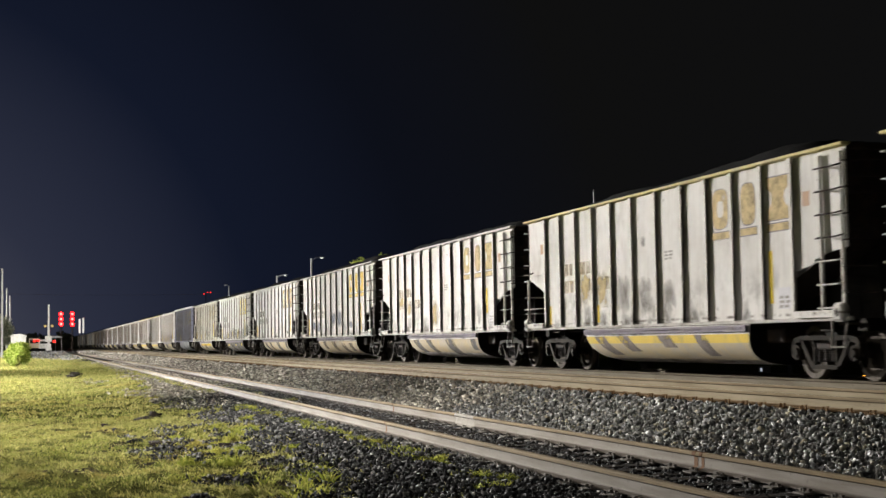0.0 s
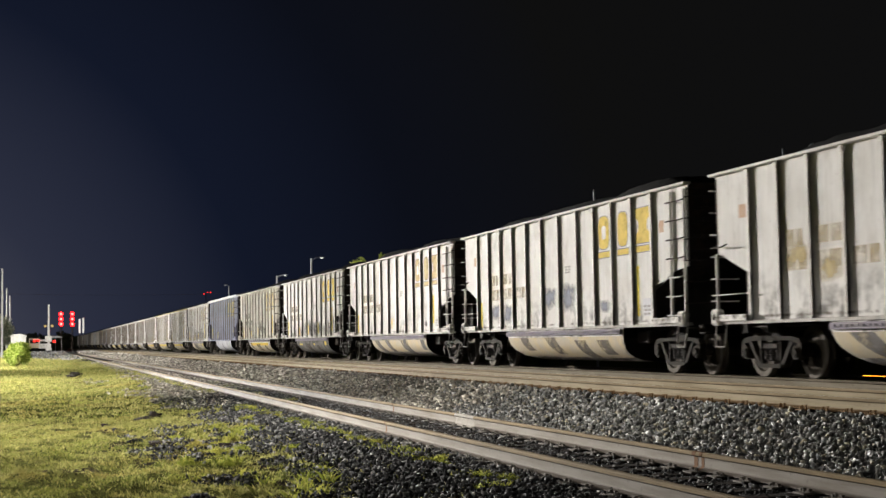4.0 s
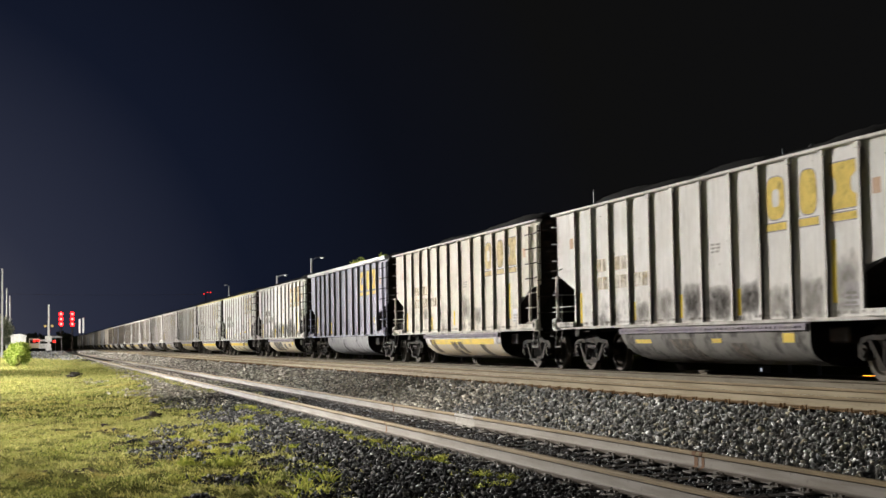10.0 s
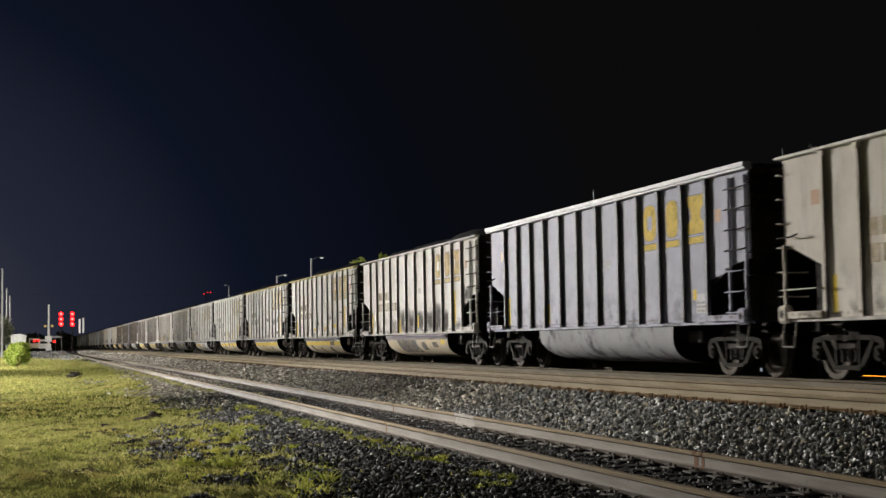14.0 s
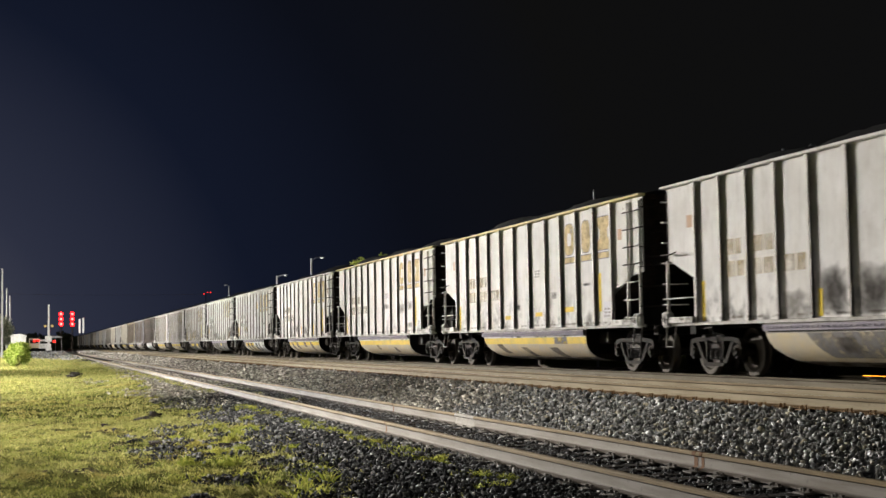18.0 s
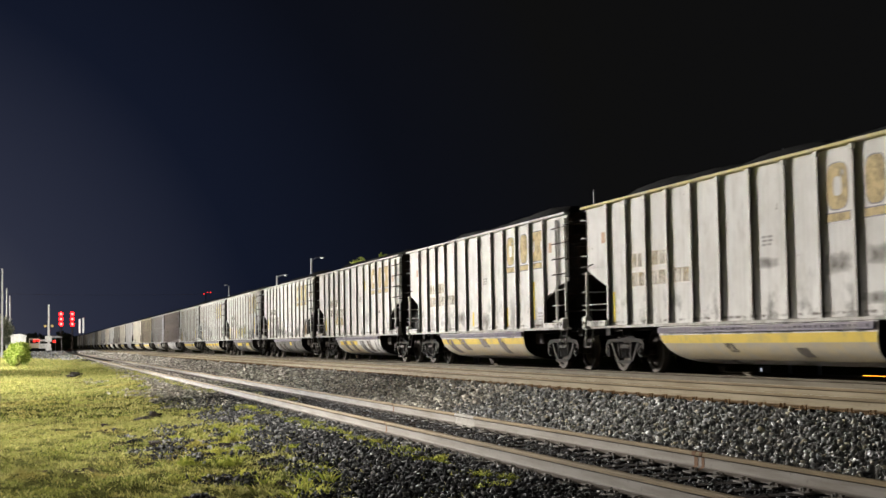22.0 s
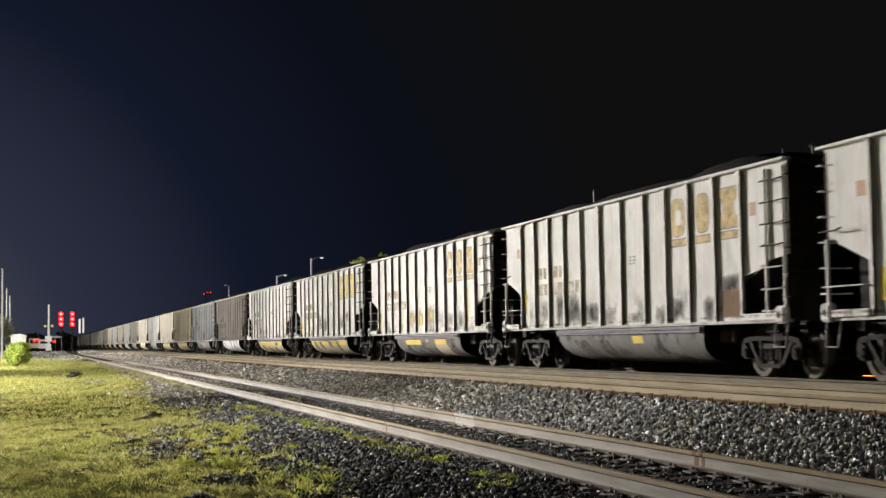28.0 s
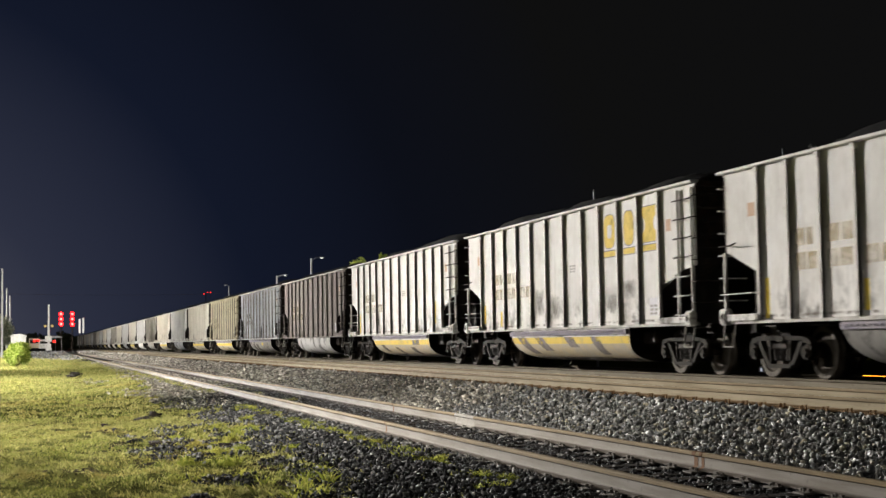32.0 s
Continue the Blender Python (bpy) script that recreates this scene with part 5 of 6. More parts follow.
# ------------------------------------------------------------------ loose stone, turf and weeds
def stones(name, x0, x1, y0, y1, count, size, material, seed, label, lift=0.012, anywhere=False):
    """Angular crushed stone strewn over the ground."""
    rng = np.random.default_rng(seed)
    x, y = rng.uniform(x0, x1, count), rng.uniform(y0, y1, count)
    if x0 < 4.0 and not anywhere:                                          # ragged edge towards the turf
        keep = np.array([stony_at(a, b) > c for a, b, c in zip(x, y, rng.uniform(0.42, 0.98, count))])
        x, y = x[keep], y[keep]
    n = len(x)
    z = ground_z(x, y) + np.where(x < 8.6, bumps(x, y), 0) + lift * rng.uniform(-0.6, 1.2, n)
    cube = np.array([(-1, -1, -1), (1, -1, -1), (1, 1, -1), (-1, 1, -1), (-1, -1, 1), (1, -1, 1), (1, 1, 1), (-1, 1, 1)], float)
    r = size * rng.uniform(0.65, 1.45, (n, 1, 1)) * 0.5
    v = cube[None] * rng.uniform(0.12, 1.0, (n, 8, 3)) * r * rng.uniform(0.45, 1.35, (n, 1, 3))
    a, b, c = rng.uniform(0, 6.28, (3, n))
    ca, sa, cb, sb = np.cos(a), np.sin(a), np.cos(b), np.sin(b)
    zero, one = np.zeros(n), np.ones(n)
    ra = np.stack([np.stack([ca, -sa, zero], -1), np.stack([sa, ca, zero], -1), np.stack([zero, zero, one], -1)], 1)
    rb = np.stack([np.stack([one, zero, zero], -1), np.stack([zero, cb, -sb], -1), np.stack([zero, sb, cb], -1)], 1)
    v = np.einsum("nij,nkj->nki", ra @ rb, v) + np.stack([x, y, z], -1)[:, None]
    f = np.array([(0, 3, 2, 1), (4, 5, 6, 7), (0, 1, 5, 4), (1, 2, 6, 5), (2, 3, 7, 6), (3, 0, 4, 7)])
    faces = (f[None] + 8 * np.arange(n)[:, None, None]).reshape(-1, 4)
    ob = new(name, quads_mesh(name, v.reshape(-1, 3), faces, material))
    return tagged(ob, label, "ballast", kind="stuff")


def turf(name, x0, x1, y0, y1, count, tall, wide, material, seed, label, where=None):
    """Separate blades, three corners each, leaning at random."""
    rng = np.random.default_rng(seed)
    x, y = rng.uniform(x0, x1, count), rng.uniform(y0, y1, count)
    if where is None:
        keep = np.array([stony_at(a, b) < c for a, b, c in zip(x, y, rng.uniform(0.15, 1.1, count))])
        keep &= np.array([noise.noise((a * 0.9, b * 0.35, 21.0)) + 0.9 * noise.noise((a * 3.6, b * 1.5, 4.0)) > c for a, b, c in zip(x, y, rng.uniform(-0.9, 0, count) + np.interp(y, (13, 16, 24, 30, 45), (-0.1, 0.18, 0.18, 0.05, 0.0)))])
        keep &= np.array([noise.noise((a * 7.0, b * 3.6, 2.0)) + 0.6 * noise.noise((a * 17.0, b * 9.0, 6.0)) > c for a, b, c in zip(x, y, rng.uniform(-0.85, 0.42, count) - np.interp(y, (12, 15, 19, 31), (0.5, 0.1, 0.1, 1.5)))])
        x, y = x[keep], y[keep]
    else:
        px, py, rad = where[rng.integers(0, len(where), count)].T
        ang, rr = rng.uniform(0, 6.28, count), np.sqrt(rng.uniform(0, 1, count)) * rad
        x, y = px + rr * np.cos(ang), py + rr * np.sin(ang) * 1.8
    n = len(x)
    z = ground_z(x, y) + bumps(x, y) - 0.01
    tufted = np.array([noise.noise((a * 7.0, b * 3.6, 2.0)) for a, b in zip(x, y)])
    t, w = tall * rng.uniform(0.35, 1.2, n) * np.clip(0.75 + 1.3 * tufted, 0.35, 1.6), wide * rng.uniform(0.6, 1.3, n)
    a, b = rng.uniform(0, 6.28, (2, n))
    lean = t * rng.uniform(0.15, 1.3, n)
    base = np.stack([x, y, z], -1)
    side = np.stack([np.cos(a) * w, np.sin(a) * w, np.zeros(n)], -1)
    tip = base + np.stack([np.cos(b) * lean, np.sin(b) * lean, t], -1)
    mid = base + np.stack([np.cos(b) * lean * 0.35, np.sin(b) * lean * 0.35, t * 0.6], -1)
    v = np.stack([base - side, base + side, mid + side * 0.7, tip, mid - side * 0.7], 1).reshape(-1, 3)
    faces = (np.array([0, 1, 2, 3, 4])[None] + 5 * np.arange(n)[:, None]).reshape(-1, 5)
    ob = new(name, quads_mesh(name, v, faces, material))
    return tagged(ob, label, "grass", kind="stuff")


stones("slope_ballast", 6.75, 8.93, 8.0, 46.0, 54000, 0.060, M_STONE, 11, "pale grey crushed stone on the main line's slope", 0.05)
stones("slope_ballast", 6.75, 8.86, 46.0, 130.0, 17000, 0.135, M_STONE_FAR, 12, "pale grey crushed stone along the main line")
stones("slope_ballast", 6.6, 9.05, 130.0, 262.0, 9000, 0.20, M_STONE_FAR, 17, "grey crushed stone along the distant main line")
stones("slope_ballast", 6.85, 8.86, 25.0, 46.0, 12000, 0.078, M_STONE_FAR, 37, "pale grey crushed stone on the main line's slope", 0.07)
stones("crossing_gravel", -9.0, 4.7, 150.0, 266.0, 12000, 0.22, M_STONE, 18, "grey gravel in front of the level crossing")
stones("bed_ballast", 10.9, 12.7, 46.0, 120.0, 6000, 0.11, M_STONE, 19, "grey crushed stone between the main tracks")
stones("bed_ballast", 10.9, 12.7, 12.0, 46.0, 5000, 0.065, M_STONE, 13, "grey crushed stone between the main tracks")
stones("dark_ballast", 1.2, 4.75, 9.5, 36.0, 46000, 0.052, M_STONE_DARK, 14, "dark cinder stone beside the side track", 0.026)
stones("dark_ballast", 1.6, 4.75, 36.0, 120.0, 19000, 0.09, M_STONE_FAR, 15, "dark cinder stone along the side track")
stones("dark_ballast", 2.3, 4.3, 31.0, 64.0, 15000, 0.075, M_STONE_FAR, 36, "pale stone between the turf and the side track, lightened in its colour")
stones("bed_ballast", 4.1, 6.85, 9.0, 42.0, 24000, 0.048, M_STONE_DARK, 16, "dark stone between the side track's ties", 0.010)
stones("bed_ballast", 4.9, 6.1, 42.0, 120.0, 9000, 0.075, M_STONE_FAR, 38, "stone between the side track's far ties, lightened in its colour", 0.010)

stones("soil_crumbs", -1.6, 3.0, 11.5, 34.0, 900, 0.022, M_EARTH, 20, "dark crumbs of bare soil among the grass", 0.02, True)
turf("grass", -4.5, 3.6, 11.5, 30.0, 340000, 0.055, 0.0048, M_GRASS, 21, "short sunburnt yellow-green grass with bare patches")
turf("grass", -1.5, 3.4, 11.5, 24.0, 90000, 0.026, 0.0050, M_GRASS, 29, "low fresh grass between the taller blades")
turf("grass", -6.0, 4.0, 30.0, 75.0, 140000, 0.062, 0.011, M_GRASS, 22, "short yellow-green grass of the verge")
turf("grass", -6.0, 4.5, 75.0, 150.0, 62000, 0.10, 0.022, M_GRASS, 23, "short yellow-green grass far along the verge")
turf("grass", -9.0, 4.5, 150.0, 235.0, 22000, 0.16, 0.05, M_GRASS, 27, "distant yellow-green grass of the verge")
turf("weeds", 0, 0, 0, 0, 620, 0.115, 0.006, M_WEED, 24, "bright yellow-green weeds at the edge of the stone",
     np.array([(2.62, 14.5, 0.10), (2.50, 14.0, 0.12), (2.40, 13.6, 0.10), (2.78, 14.1, 0.06), (2.2, 14.6, 0.12), (2.25, 13.4, 0.14), (2.55, 13.3, 0.12), (3.0, 15.4, 0.03), (2.0, 15.3, 0.10)]))
turf("weeds", 0, 0, 0, 0, 5000, 0.045, 0.005, M_WEED, 26, "low green weeds between the stones",
     np.array([(1.9, 17.6, 0.18), (2.3, 18.3, 0.2), (1.6, 15.8, 0.25), (2.1, 20.8, 0.25), (2.6, 19.6, 0.15), (2.4, 22.6, 0.3), (2.9, 24.5, 0.2), (3.3, 27.0, 0.15), (1.2, 13.9, 0.25), (0.6, 13.4, 0.25), (0.2, 15.5, 0.3)]))
turf("weeds", 0, 0, 0, 0, 14000, 0.075, 0.011, M_GRASS, 28, "strip of green weeds beside the side track's rail",
     np.array([(4.42 + 0.10 * math.sin(2.1 * k), 39.0 + 1.5 * k, 0.22 + 0.06 * (k % 3)) for k in range(26)]))
turf("weeds", 0, 0, 0, 0, 16000, 0.066, 0.0062, M_MOSS, 25, "low green weeds along the side track",
     np.array([(4.16 + 0.07 * math.sin(1.7 * k) + 0.04 * math.sin(5.1 * k), 14.8 + 0.40 * k, 0.11 + 0.09 * abs(math.sin(2.9 * k))) for k in range(40)]
              + [(4.0, 13.5, 0.12), (4.2, 12.9, 0.12), (3.9, 12.3, 0.14), (4.08, 13.1, 0.10), (3.85, 28.6, 0.16), (3.95, 29.4, 0.16)]))
turf("weeds", 0, 0, 0, 0, 5000, 0.055, 0.006, M_GRASS, 33, "yellow-green weeds between the side track's rails",
     np.array([(5.2, 24.0, 0.16), (5.3, 23.2, 0.12), (5.0, 17.6, 0.12), (5.15, 16.8, 0.10), (5.5, 33.0, 0.3), (5.7, 41.0, 0.35), (5.6, 38.0, 0.35), (5.7, 45.0, 0.35), (5.6, 49.0, 0.35), (5.5, 60.0, 0.4)]))
turf("weeds", 0, 0, 0, 0, 6400, 0.085, 0.0065, M_WEED, 34, "bright clumps of weeds among the dark stones",
     np.array([(3.0, 21.9, 0.16), (3.05, 22.8, 0.14), (2.75, 21.2, 0.12), (3.3, 22.4, 0.12), (3.5, 25.0, 0.12), (2.45, 20.3, 0.12), (2.2, 18.6, 0.14), (2.6, 19.0, 0.10), (3.1, 18.3, 0.07), (2.9, 24.0, 0.14), (2.1, 22.6, 0.12), (2.2, 17.2, 0.14), (1.7, 17.6, 0.14), (4.23, 29.1, 0.13), (4.15, 28.6, 0.10), (4.2, 20.6, 0.10), (4.2, 17.2, 0.10)]))


def clod(x, y, wide, long, tall, seed):
    """A dark lump of turned earth in the grass."""
    bm = bmesh.new()
    bmesh.ops.create_icosphere(bm, subdivisions=3, radius=1.0)
    for v in bm.verts:
        n = 0.8 + 0.55 * noise.noise(v.co * 2.2 + Vector((seed, 0, 0))) + 0.5 * noise.noise(v.co * 5.0) + 0.3 * noise.noise(v.co * 11.0)
        v.co = Vector((v.co.x * wide * n, v.co.y * long * n, max(-0.2, v.co.z) * tall * n))
    ob = new("earth_clod", link_mesh("earth_clod", bm, M_EARTH, True))
    ob.location = (x, y, float(ground_z(x, y) + bumps(np.float64(x), np.float64(y))))
    tagged(ob, "dark lump of bare earth in the grass", "earth clod", "clods in the grass")


for c in ((2.02, 28.4, 0.22, 0.5, 0.07, 1), (2.25, 29.0, 0.16, 0.35, 0.11, 2), (1.50, 30.4, 0.08, 0.2, 0.06, 8), (1.95, 15.1, 0.14, 0.14, 0.03, 9), (2.56, 20.1, 0.16, 0.2, 0.05, 10), (1.63, 69.8, 0.42, 1.0, 0.13, 3), (1.9, 74.0, 0.4, 1.2, 0.14, 5), (1.2, 27.0, 0.1, 0.3, 0.06, 6), (1.75, 21.5, 0.22, 0.3, 0.05, 7)):
    clod(*c)


# ------------------------------------------------------------------ trackside things
def leaves(count, size, centre, radii, seed, lumps=7):
    """Small leaf quads gathered in uneven lumps."""
    rng = np.random.default_rng(seed)
    ang, up = rng.uniform(0, 6.28, lumps), rng.uniform(-0.6, 0.9, lumps)
    lump = np.stack([np.cos(ang) * 0.55, np.sin(ang) * 0.55, up * 0.6], -1)
    lr = rng.uniform(0.35, 0.6, lumps)
    k = rng.integers(0, lumps, count)
    d = rng.normal(size=(count, 3))
    d /= np.linalg.norm(d, axis=1)[:, None]
    p = lump[k] + d * lr[k][:, None] * rng.uniform(0.55, 1.05, count)[:, None]
    p = p * np.array(radii) + np.array(centre)
    a = rng.normal(size=(count, 3))
    a /= np.linalg.norm(a, axis=1)[:, None]
    b = np.cross(a, d)
    b /= np.linalg.norm(b, axis=1)[:, None] + 1e-6
    s = size * rng.uniform(0.6, 1.3, (count, 1))
    v = np.stack([p - a * s, p - b * s * 0.5, p + a * s, p + b * s * 0.5], 1).reshape(-1, 3)
    return v, np.arange(4 * count).reshape(-1, 4)


def shrub(name, x, y, radii, count, size, seed, label, category, trunk=0.6, ground=-0.73, leaf=None, lumps=9):
    top = empty(name, pose(x, y, ground), label, category)
    v, f = leaves(count, size, (0, 0, radii[2] * 1.0 + trunk), radii, seed, lumps)
    child("foliage", quads_mesh("foliage", v, f, leaf or M_LEAF), top)
    bm = bmesh.new()
    rng = random.Random(seed)
    if trunk > 1.0:
        rod(bm, (0, 0, 0), (0.1, 0.0, trunk + radii[2] * 0.5), 0.16, 8, 0.07)
    for k in range(6):
        a = k * 1.05
        rod(bm, (0, 0, max(0.0, trunk - 0.5)), (math.cos(a) * radii[0] * 0.6, math.sin(a) * radii[1] * 0.6, trunk + radii[2] * rng.uniform(0.7, 1.4)), 0.045, 6, 0.012)
    part("stems" if trunk < 1 else "trunk", bm, M_BARK, top)
    return top


shrub("bush", -1.52, 115.5, (1.05, 1.05, 1.12), 5200, 0.115, 15, "round bright green leafy bush in the grass", "bush", -0.28, lumps=14)
shrub("tree", -6.6, 232.0, (3.0, 2.6, 3.1), 9000, 0.20, 6, "dim grey-green tree beside the far poles", "tree", 0.5, leaf=M_DULL_LEAF, lumps=18)
shrub("tree", 20.9, 95.0, (0.62, 0.9, 0.5), 420, 0.085, 7, "leafy green treetop showing over the train", "tree", 6.25, leaf=M_TREETOP)
shrub("tree", 22.75, 95.0, (0.36, 0.5, 0.40), 240, 0.08, 8, "small leafy treetop showing over the train", "tree", 6.85, leaf=M_TREETOP)


def far_woods():
    """Dark belt of trees behind the level crossing, uneven along its top."""
    vs, fs, n = [], [], 0
    rng = random.Random(77)
    x = -75.0
    while x < 190.0:
        tall = 5.6 + 1.8 * noise.noise((x * 0.045, 3.0, 1.0)) + rng.uniform(-0.7, 0.9) + max(0.0, x - 20) * 0.02
        wide = rng.uniform(2.4, 4.2)
        v, f = leaves(520, 0.75, (x, 470.0 + rng.uniform(-6, 6), tall * 0.48 - 0.7), (wide, 2.5, tall * 0.52), rng.randrange(9999), 8)
        vs.append(v)
        fs.append(f + n)
        n += len(v)
        x += wide * 0.75
    ob = new("far_woods", quads_mesh("far_woods", np.concatenate(vs), np.concatenate(fs), M_NIGHT_LEAF))
    tagged(ob, "dark belt of trees on the night horizon", "woods", kind="stuff")


far_woods()


def utility_pole(x, y, high, label):
    top = empty("utility_pole", pose(x, y, float(ground_z(x, y))), label, "utility pole", "line of utility poles")
    bm = bmesh.new()
    rod(bm, (0, 0, -0.3), (0, 0, high), 0.18, 10, 0.12)
    part("pole", bm, M_POLE, top)
    bm = bmesh.new()
    rod(bm, (0, 0, high), (0, 0, high + 0.05), 0.13, 10, 0.06)
    part("cap", bm, M_GALV, top)


utility_pole(-4.78, 210.0, 12.5, "tall weathered utility pole beside the road")
utility_pole(-4.66, 235.0, 10.6, "weathered utility pole behind the shed")
utility_pole(-4.68, 262.0, 9.9, "distant weathered utility pole")


def cable(a, b, sag):
    bm = bmesh.new()
    pts = []
    for k in range(17):
        t = k / 16
        p = Vector(a).lerp(Vector(b), t)
        pts.append(p - Vector((0, 0, sag * 4 * t * (1 - t))))
    for p, q in zip(pts, pts[1:]):
        rod(bm, p, q, 0.018, 5)
    tagged(new("overhead_wire", link_mesh("overhead_wire", bm, M_IRON)), "thin dark overhead wire across the line", "cable")


utility_pole(-14.0, 300.0, 12.0, "utility pole carrying the wire over the line")
utility_pole(60.0, 300.0, 12.2, "utility pole carrying the wire beyond the train")
cable((-14.0, 300.0, float(ground_z(-14.0, 300.0)) + 12.0), (60.0, 300.0, float(ground_z(60.0, 300.0)) + 12.2), 0.8)


def street_lamp(x, y, high, arm, lit, label, group):
    """Steel pole with a curved arm and a cobra-head lantern; arm is its reach along x."""
    top = empty("street_lamp", pose(x, y, float(ground_z(x, y))), label, "street lamp", group)
    bm = bmesh.new()
    rod(bm, (0, 0, -0.2), (0, 0, high), 0.15, 10, 0.12)
    part("pole", bm, M_GALV, top)
    bm = bmesh.new()
    pts = [(arm * t, 0, high - 0.25 + 0.35 * math.sin(t * 1.9)) for t in (0, 0.25, 0.5, 0.75, 1.0)]
    for p, q in zip(pts, pts[1:]):
        rod(bm, p, q, 0.065, 8)
    part("arm", bm, M_GALV, top)
    bm = bmesh.new()
    s = math.copysign(1, arm)
    z = pts[-1][2]
    loft(bm, [[(arm + s * u, w * c, z + hgt * d) for c, d in ((-1, 0), (-0.7, 0.8), (0, 1), (0.7, 0.8), (1, 0))] for u, w, hgt in ((-0.15, 0.06, 0.06), (0.05, 0.15, 0.14), (0.45, 0.17, 0.13), (0.66, 0.06, 0.05))])
    head = part("lantern", bm, M_GALV, top)
    bm = bmesh.new()
    bmesh.ops.create_uvsphere(bm, u_segments=12, v_segments=6, radius=0.14, matrix=Matrix.Translation((arm + s * 0.25, 0, z - 0.02)) @ Matrix.Diagonal((1.4, 1, 0.6, 1)))
    child("lens", link_mesh("lens", bm, M_LENS_WHITE if lit else M_GALV, True), head)


for foot, high, watts, tint in YARD_LAMPS:
    street_lamp(foot[0], foot[1], high - 0.1, 1.6, True, "grey steel street lamp lighting the verge", "lamps along the verge")

for foot, high, watts, tilt in ADDED_LAMPS:
    street_lamp(foot[0], foot[1], high, 0.95, True, "unseen grey steel lamp with a shaded lantern, added to brighten the grass", "lamps along the verge")


# housing for an added floodlight, out of view
def floodlight(at, to):
    top = empty("floodlight", look(at, to), "unseen steel floodlight added under a street lamp's arm", "floodlight", "floodlights on the second lamp")
    bm = bmesh.new()
    box(bm, -0.3, 0.3, -0.22, 0.22, 0.24, 0.42, 0.03)
    housing = part("housing", bm, M_IRON, top)
    bm = bmesh.new()
    rod(bm, (0, 0.0, 0.40), look(at, to).inverted() @ Vector((-15.0, 98.0, 8.45)), 0.035, 8)
    child("bracket", link_mesh("bracket", bm, M_IRON), housing)
    bm = bmesh.new()
    box(bm, -0.27, 0.27, -0.19, 0.19, 0.232, 0.239)
    child("lens", link_mesh("lens", bm, M_LENS_WHITE), housing)


for at, to, watts, beam_angle, soft_edge in FLOODS:
    floodlight(at, to)
street_lamp(28.02, 150.0, 10.4, 0.85, True, "grey steel street lamp beyond the train", "lamps beyond the train")
street_lamp(34.03, 210.0, 11.4, 1.0, True, "grey steel street lamp beyond the train", "lamps beyond the train")
street_lamp(33.36, 260.0, 11.5, -0.3, False, "distant unlit lamp pole beyond the train", "lamps beyond the train")


def plain_pole(x, y, high, label, cap=0.07):
    top = empty("pole", pose(x, y, float(ground_z(x, y))), label, "pole", "poles beyond the train")
    bm = bmesh.new()
    rod(bm, (0, 0, -0.2), (0, 0, high), 0.07, 8, 0.045)
    part("shaft", bm, M_GALV, top)
    bm = bmesh.new()
    rod(bm, (0, 0, high - 0.02), (0, 0, high + 0.10), cap, 10, 0.03)
    part("cap", bm, M_GALV, top)


plain_pole(24.97, 62.0, 8.28, "slim grey pole showing above the coal cars")
plain_pole(24.76, 44.0, 7.80, "slim grey pole showing above the coal cars")
plain_pole(24.72, 42.0, 7.70, "slim grey pole with a bell-shaped cap above the coal cars", 0.15)


def radio_mast():
    top = empty("radio_mast", pose(90.7, 800.0, -0.75), "distant lattice radio mast with red warning lights", "radio mast")
    for k in range(3):
        a = k * 2.094
        bm = bmesh.new()
        rod(bm, (1.9 * math.cos(a), 1.9 * math.sin(a), 0), (1.6 * math.cos(a), 1.6 * math.sin(a), 29.7), 0.08, 6)
        part("leg", bm, M_IRON, top)
    bm = bmesh.new()
    for j in range(15):
        for k in range(3):
            a, b = k * 2.094, (k + 1) * 2.094
            rod(bm, (1.8 * math.cos(a), 1.8 * math.sin(a), 2 * j), (1.8 * math.cos(b), 1.8 * math.sin(b), 2 * j + 2), 0.04, 4)
    part("bracing", bm, M_IRON, top)
    for k in range(3):
        bm = bmesh.new()
        x = -1.9 + 1.9 * k
        bmesh.ops.create_uvsphere(bm, u_segments=12, v_segments=8, radius=0.34 if k != 1 else 0.24, matrix=Matrix.Translation((x, 0, 30.1 - (0.9 if k == 0 else 0.0))))
        part("warning_light", bm, M_REDTAIL, top, "red warning light", True)


radio_mast()


